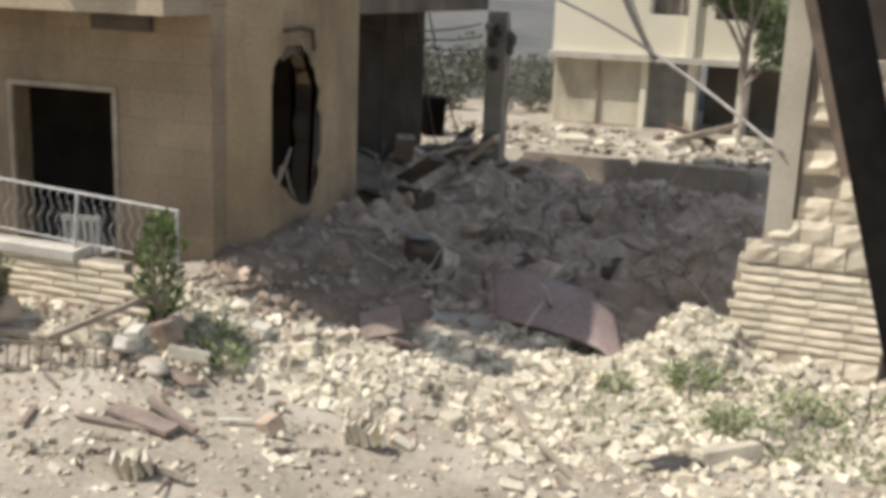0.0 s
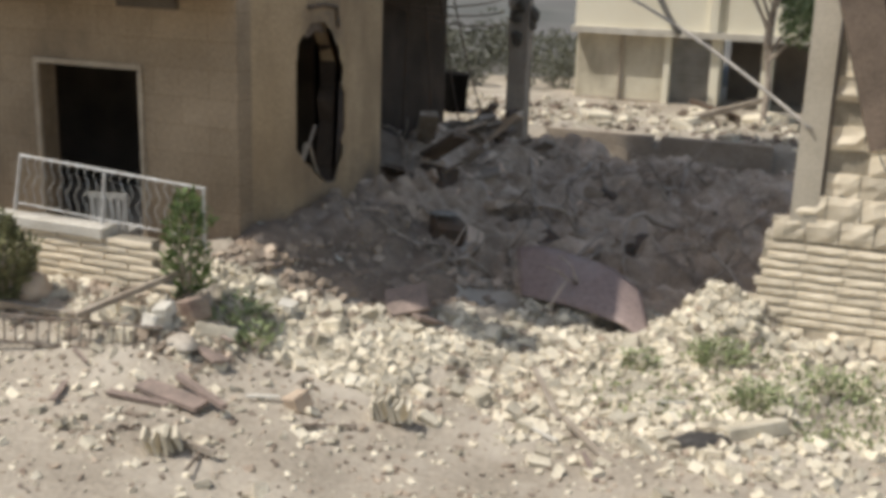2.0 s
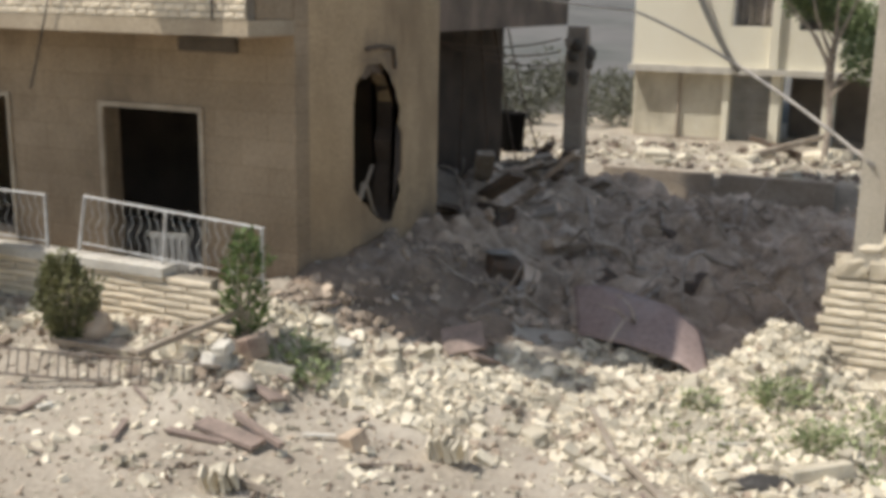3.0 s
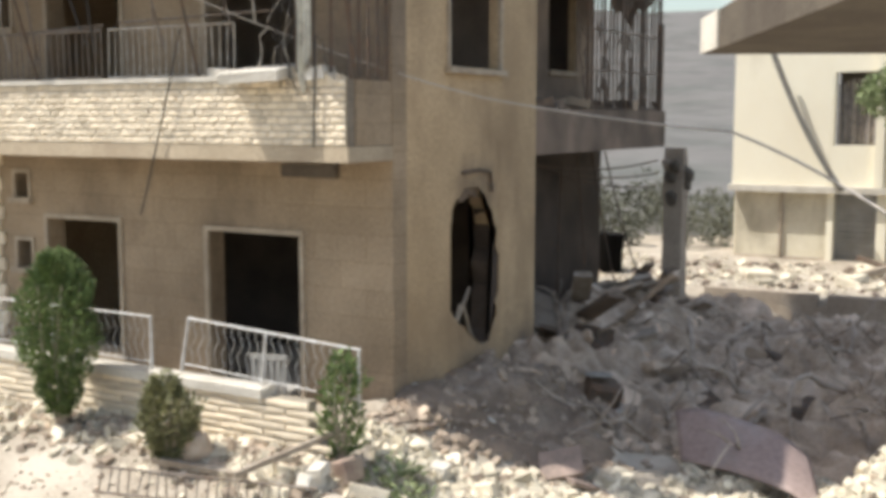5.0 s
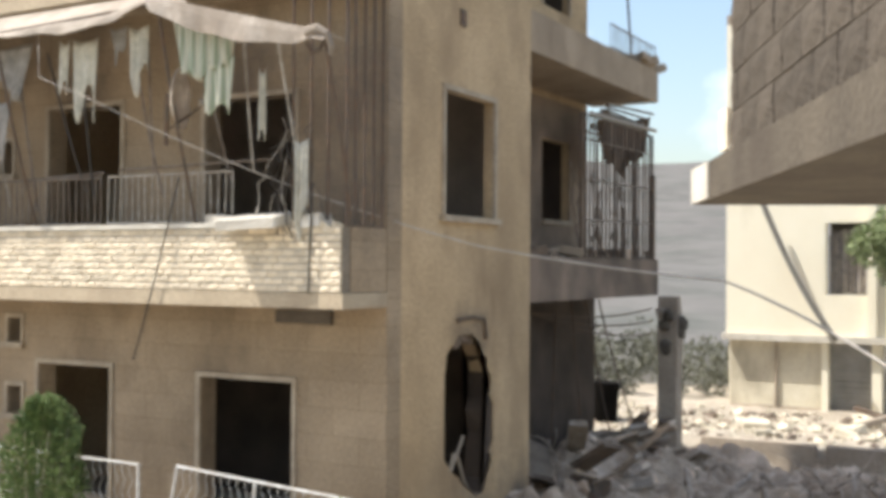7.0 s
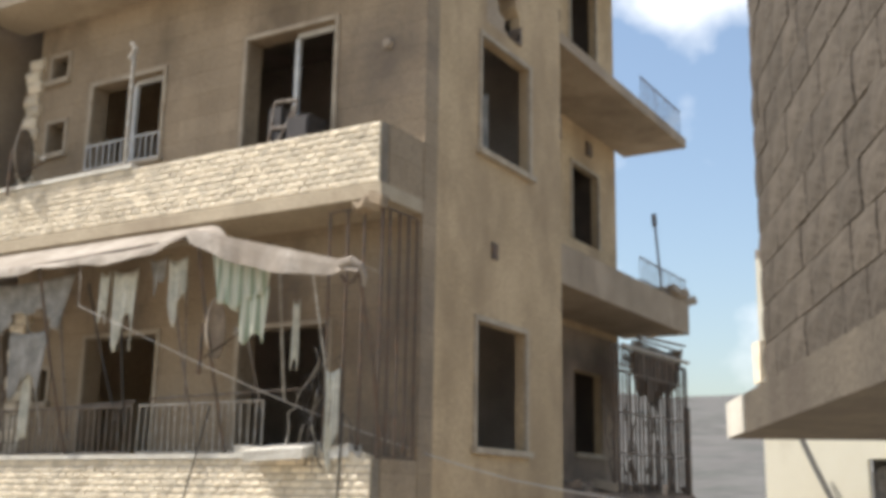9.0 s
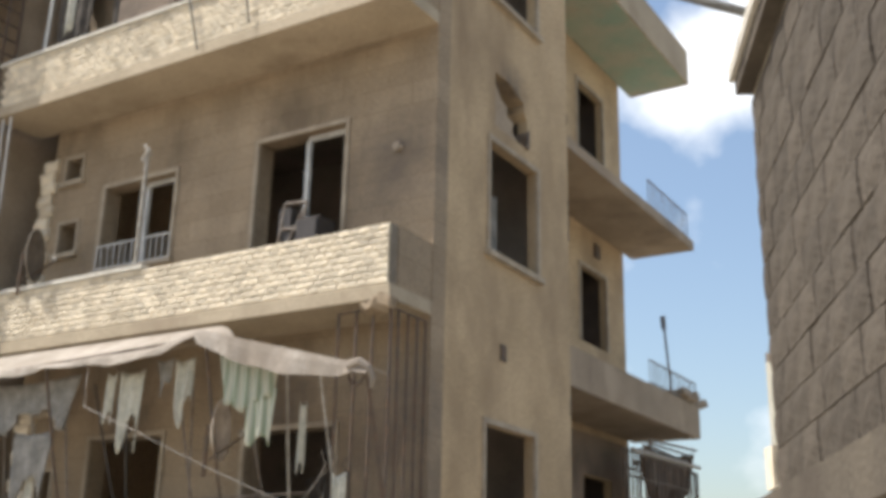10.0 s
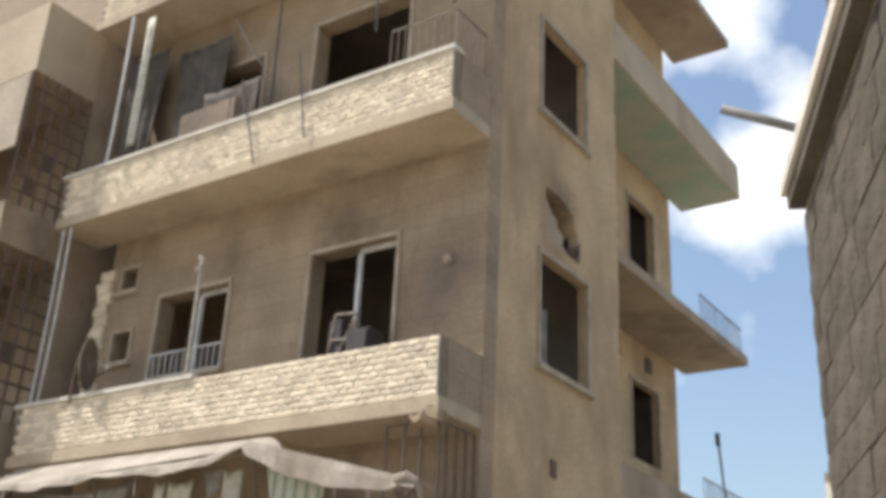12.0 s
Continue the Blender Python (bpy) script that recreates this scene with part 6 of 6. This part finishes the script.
for z0, x0 in ((6.95, -6.22), (3.9, -6.0), (1.0, -5.84)):
    for j in range(14):
        course(house, qs, x0 + 0.06 * (j % 2), x0 + 0.27, -0.004, z0 + 0.16 * j, 0.27, "stone", 0.08)
# vent pipe end on the front wall
bm = bmesh.new()
bar(bm, (-0.46, 0.02, 8.17), (-0.46, -0.06, 8.17), 0.05, 10)
bar(bm, (-0.46, -0.061, 8.17), (-0.46, -0.07, 8.17), 0.03, 10)
solid("vent_pipe", bm, CONCRETE, "short grey vent pipe in the front wall", "pipe")
# debris on the loggia slabs and on the balcony corner
rd = random.Random(141)
for k in range(26):
    y = rd.uniform(3.6, 8.0)
    ob = chunk(0, 0, (rd.uniform(0.12, 0.34), rd.uniform(0.1, 0.2), rd.uniform(0.08, 0.16)), rd.choice((DUSTY, CHARRED, LOGGIA)), "broken masonry lying on the loggia slab", 600 + k, 0.5, "masonry_lump", "loggia debris")
    ob.matrix_world = pose(rd.uniform(-0.7, -0.08), y, 3.72 + rd.uniform(0, 0.04), rd.uniform(-20, 20), rd.uniform(-20, 20), rd.uniform(0, 360))
for k in range(9):
    ob = chunk(0, 0, (rd.uniform(0.15, 0.35), 0.18, 0.12), LOGGIA, "broken edge stone on the upper loggia slab", 640 + k, 0.5, "masonry_lump", "loggia debris")
    ob.matrix_world = pose(rd.uniform(-0.25, -0.03), rd.uniform(7.2, 8.15), 6.72 + rd.uniform(0, 0.05), rd.uniform(-20, 20), rd.uniform(-20, 20), rd.uniform(0, 360))
for k in range(5):
    ob = chunk(0, 0, (0.16, 0.13, 0.11), WALL, "broken stone at the balcony corner", 660 + k, 0.5, "masonry_lump", "loggia debris")
    ob.matrix_world = pose(-0.04 - 0.07 * k, -0.72 + 0.02 * k, 6.26 - 0.02 * (k % 2), 15 * k, 20, 30 * k)
# torn slats hanging under the first-floor loggia ceiling
for k in range(9):
    bm = bmesh.new()
    box(bm, -0.02, 0.02, -0.9, 0.9, -0.012, 0.012, 0.006)
    ob = part("hanging_slat", bm, RUST, house, "bent metal slat hanging below the ceiling")
    ob.matrix_basis = pose(-0.1 - 0.05 * k, 7.0, 5.95 - 0.06 * k, 2 - (k * 5) % 4, 0, (k * 3) % 7 - 3)
for y, z, w in ((4.15, 8.98, 0.2), (6.5, 8.92, 0.22), (4.3, 12.1, 0.2)):
    bm = bmesh.new()
    box(bm, REC - 0.02, REC + 0.035, y, y + w, z, z + w, 0.01)
    solid("wall_vent", bm, IRON, "small dark vent box high on the recessed wall", "vent", "wall vents")
rc = random.Random(171)
for z in (5.9, 8.1, 8.3, 8.5, 9.7, 11.6, 11.75):
    bm = bmesh.new()
    lump(bm, (-0.02, L1 - 0.005, z), (0.035, 0.03, rc.uniform(0.1, 0.2)))
    part("chipped_edge", bm, CHARRED, house, "dark chipped place on the wall edge")
cloth("torn_cloth", "pale curtain remnant inside the side window", 0, 0.3, 8.3, 7.35, 0, GREYCLOTH, 2, 0.05).matrix_world = pose(-0.4, 1.75, 0, 0, 0, 90)
stones("rubble", "pale broken stones along the pier foot", 700, lambda r: (r.uniform(4.6, 6.4), r.uniform(0.3, 1.6)), lambda r: 0.014 + 0.06 * r.random() ** 2, RUBBLE, 84)
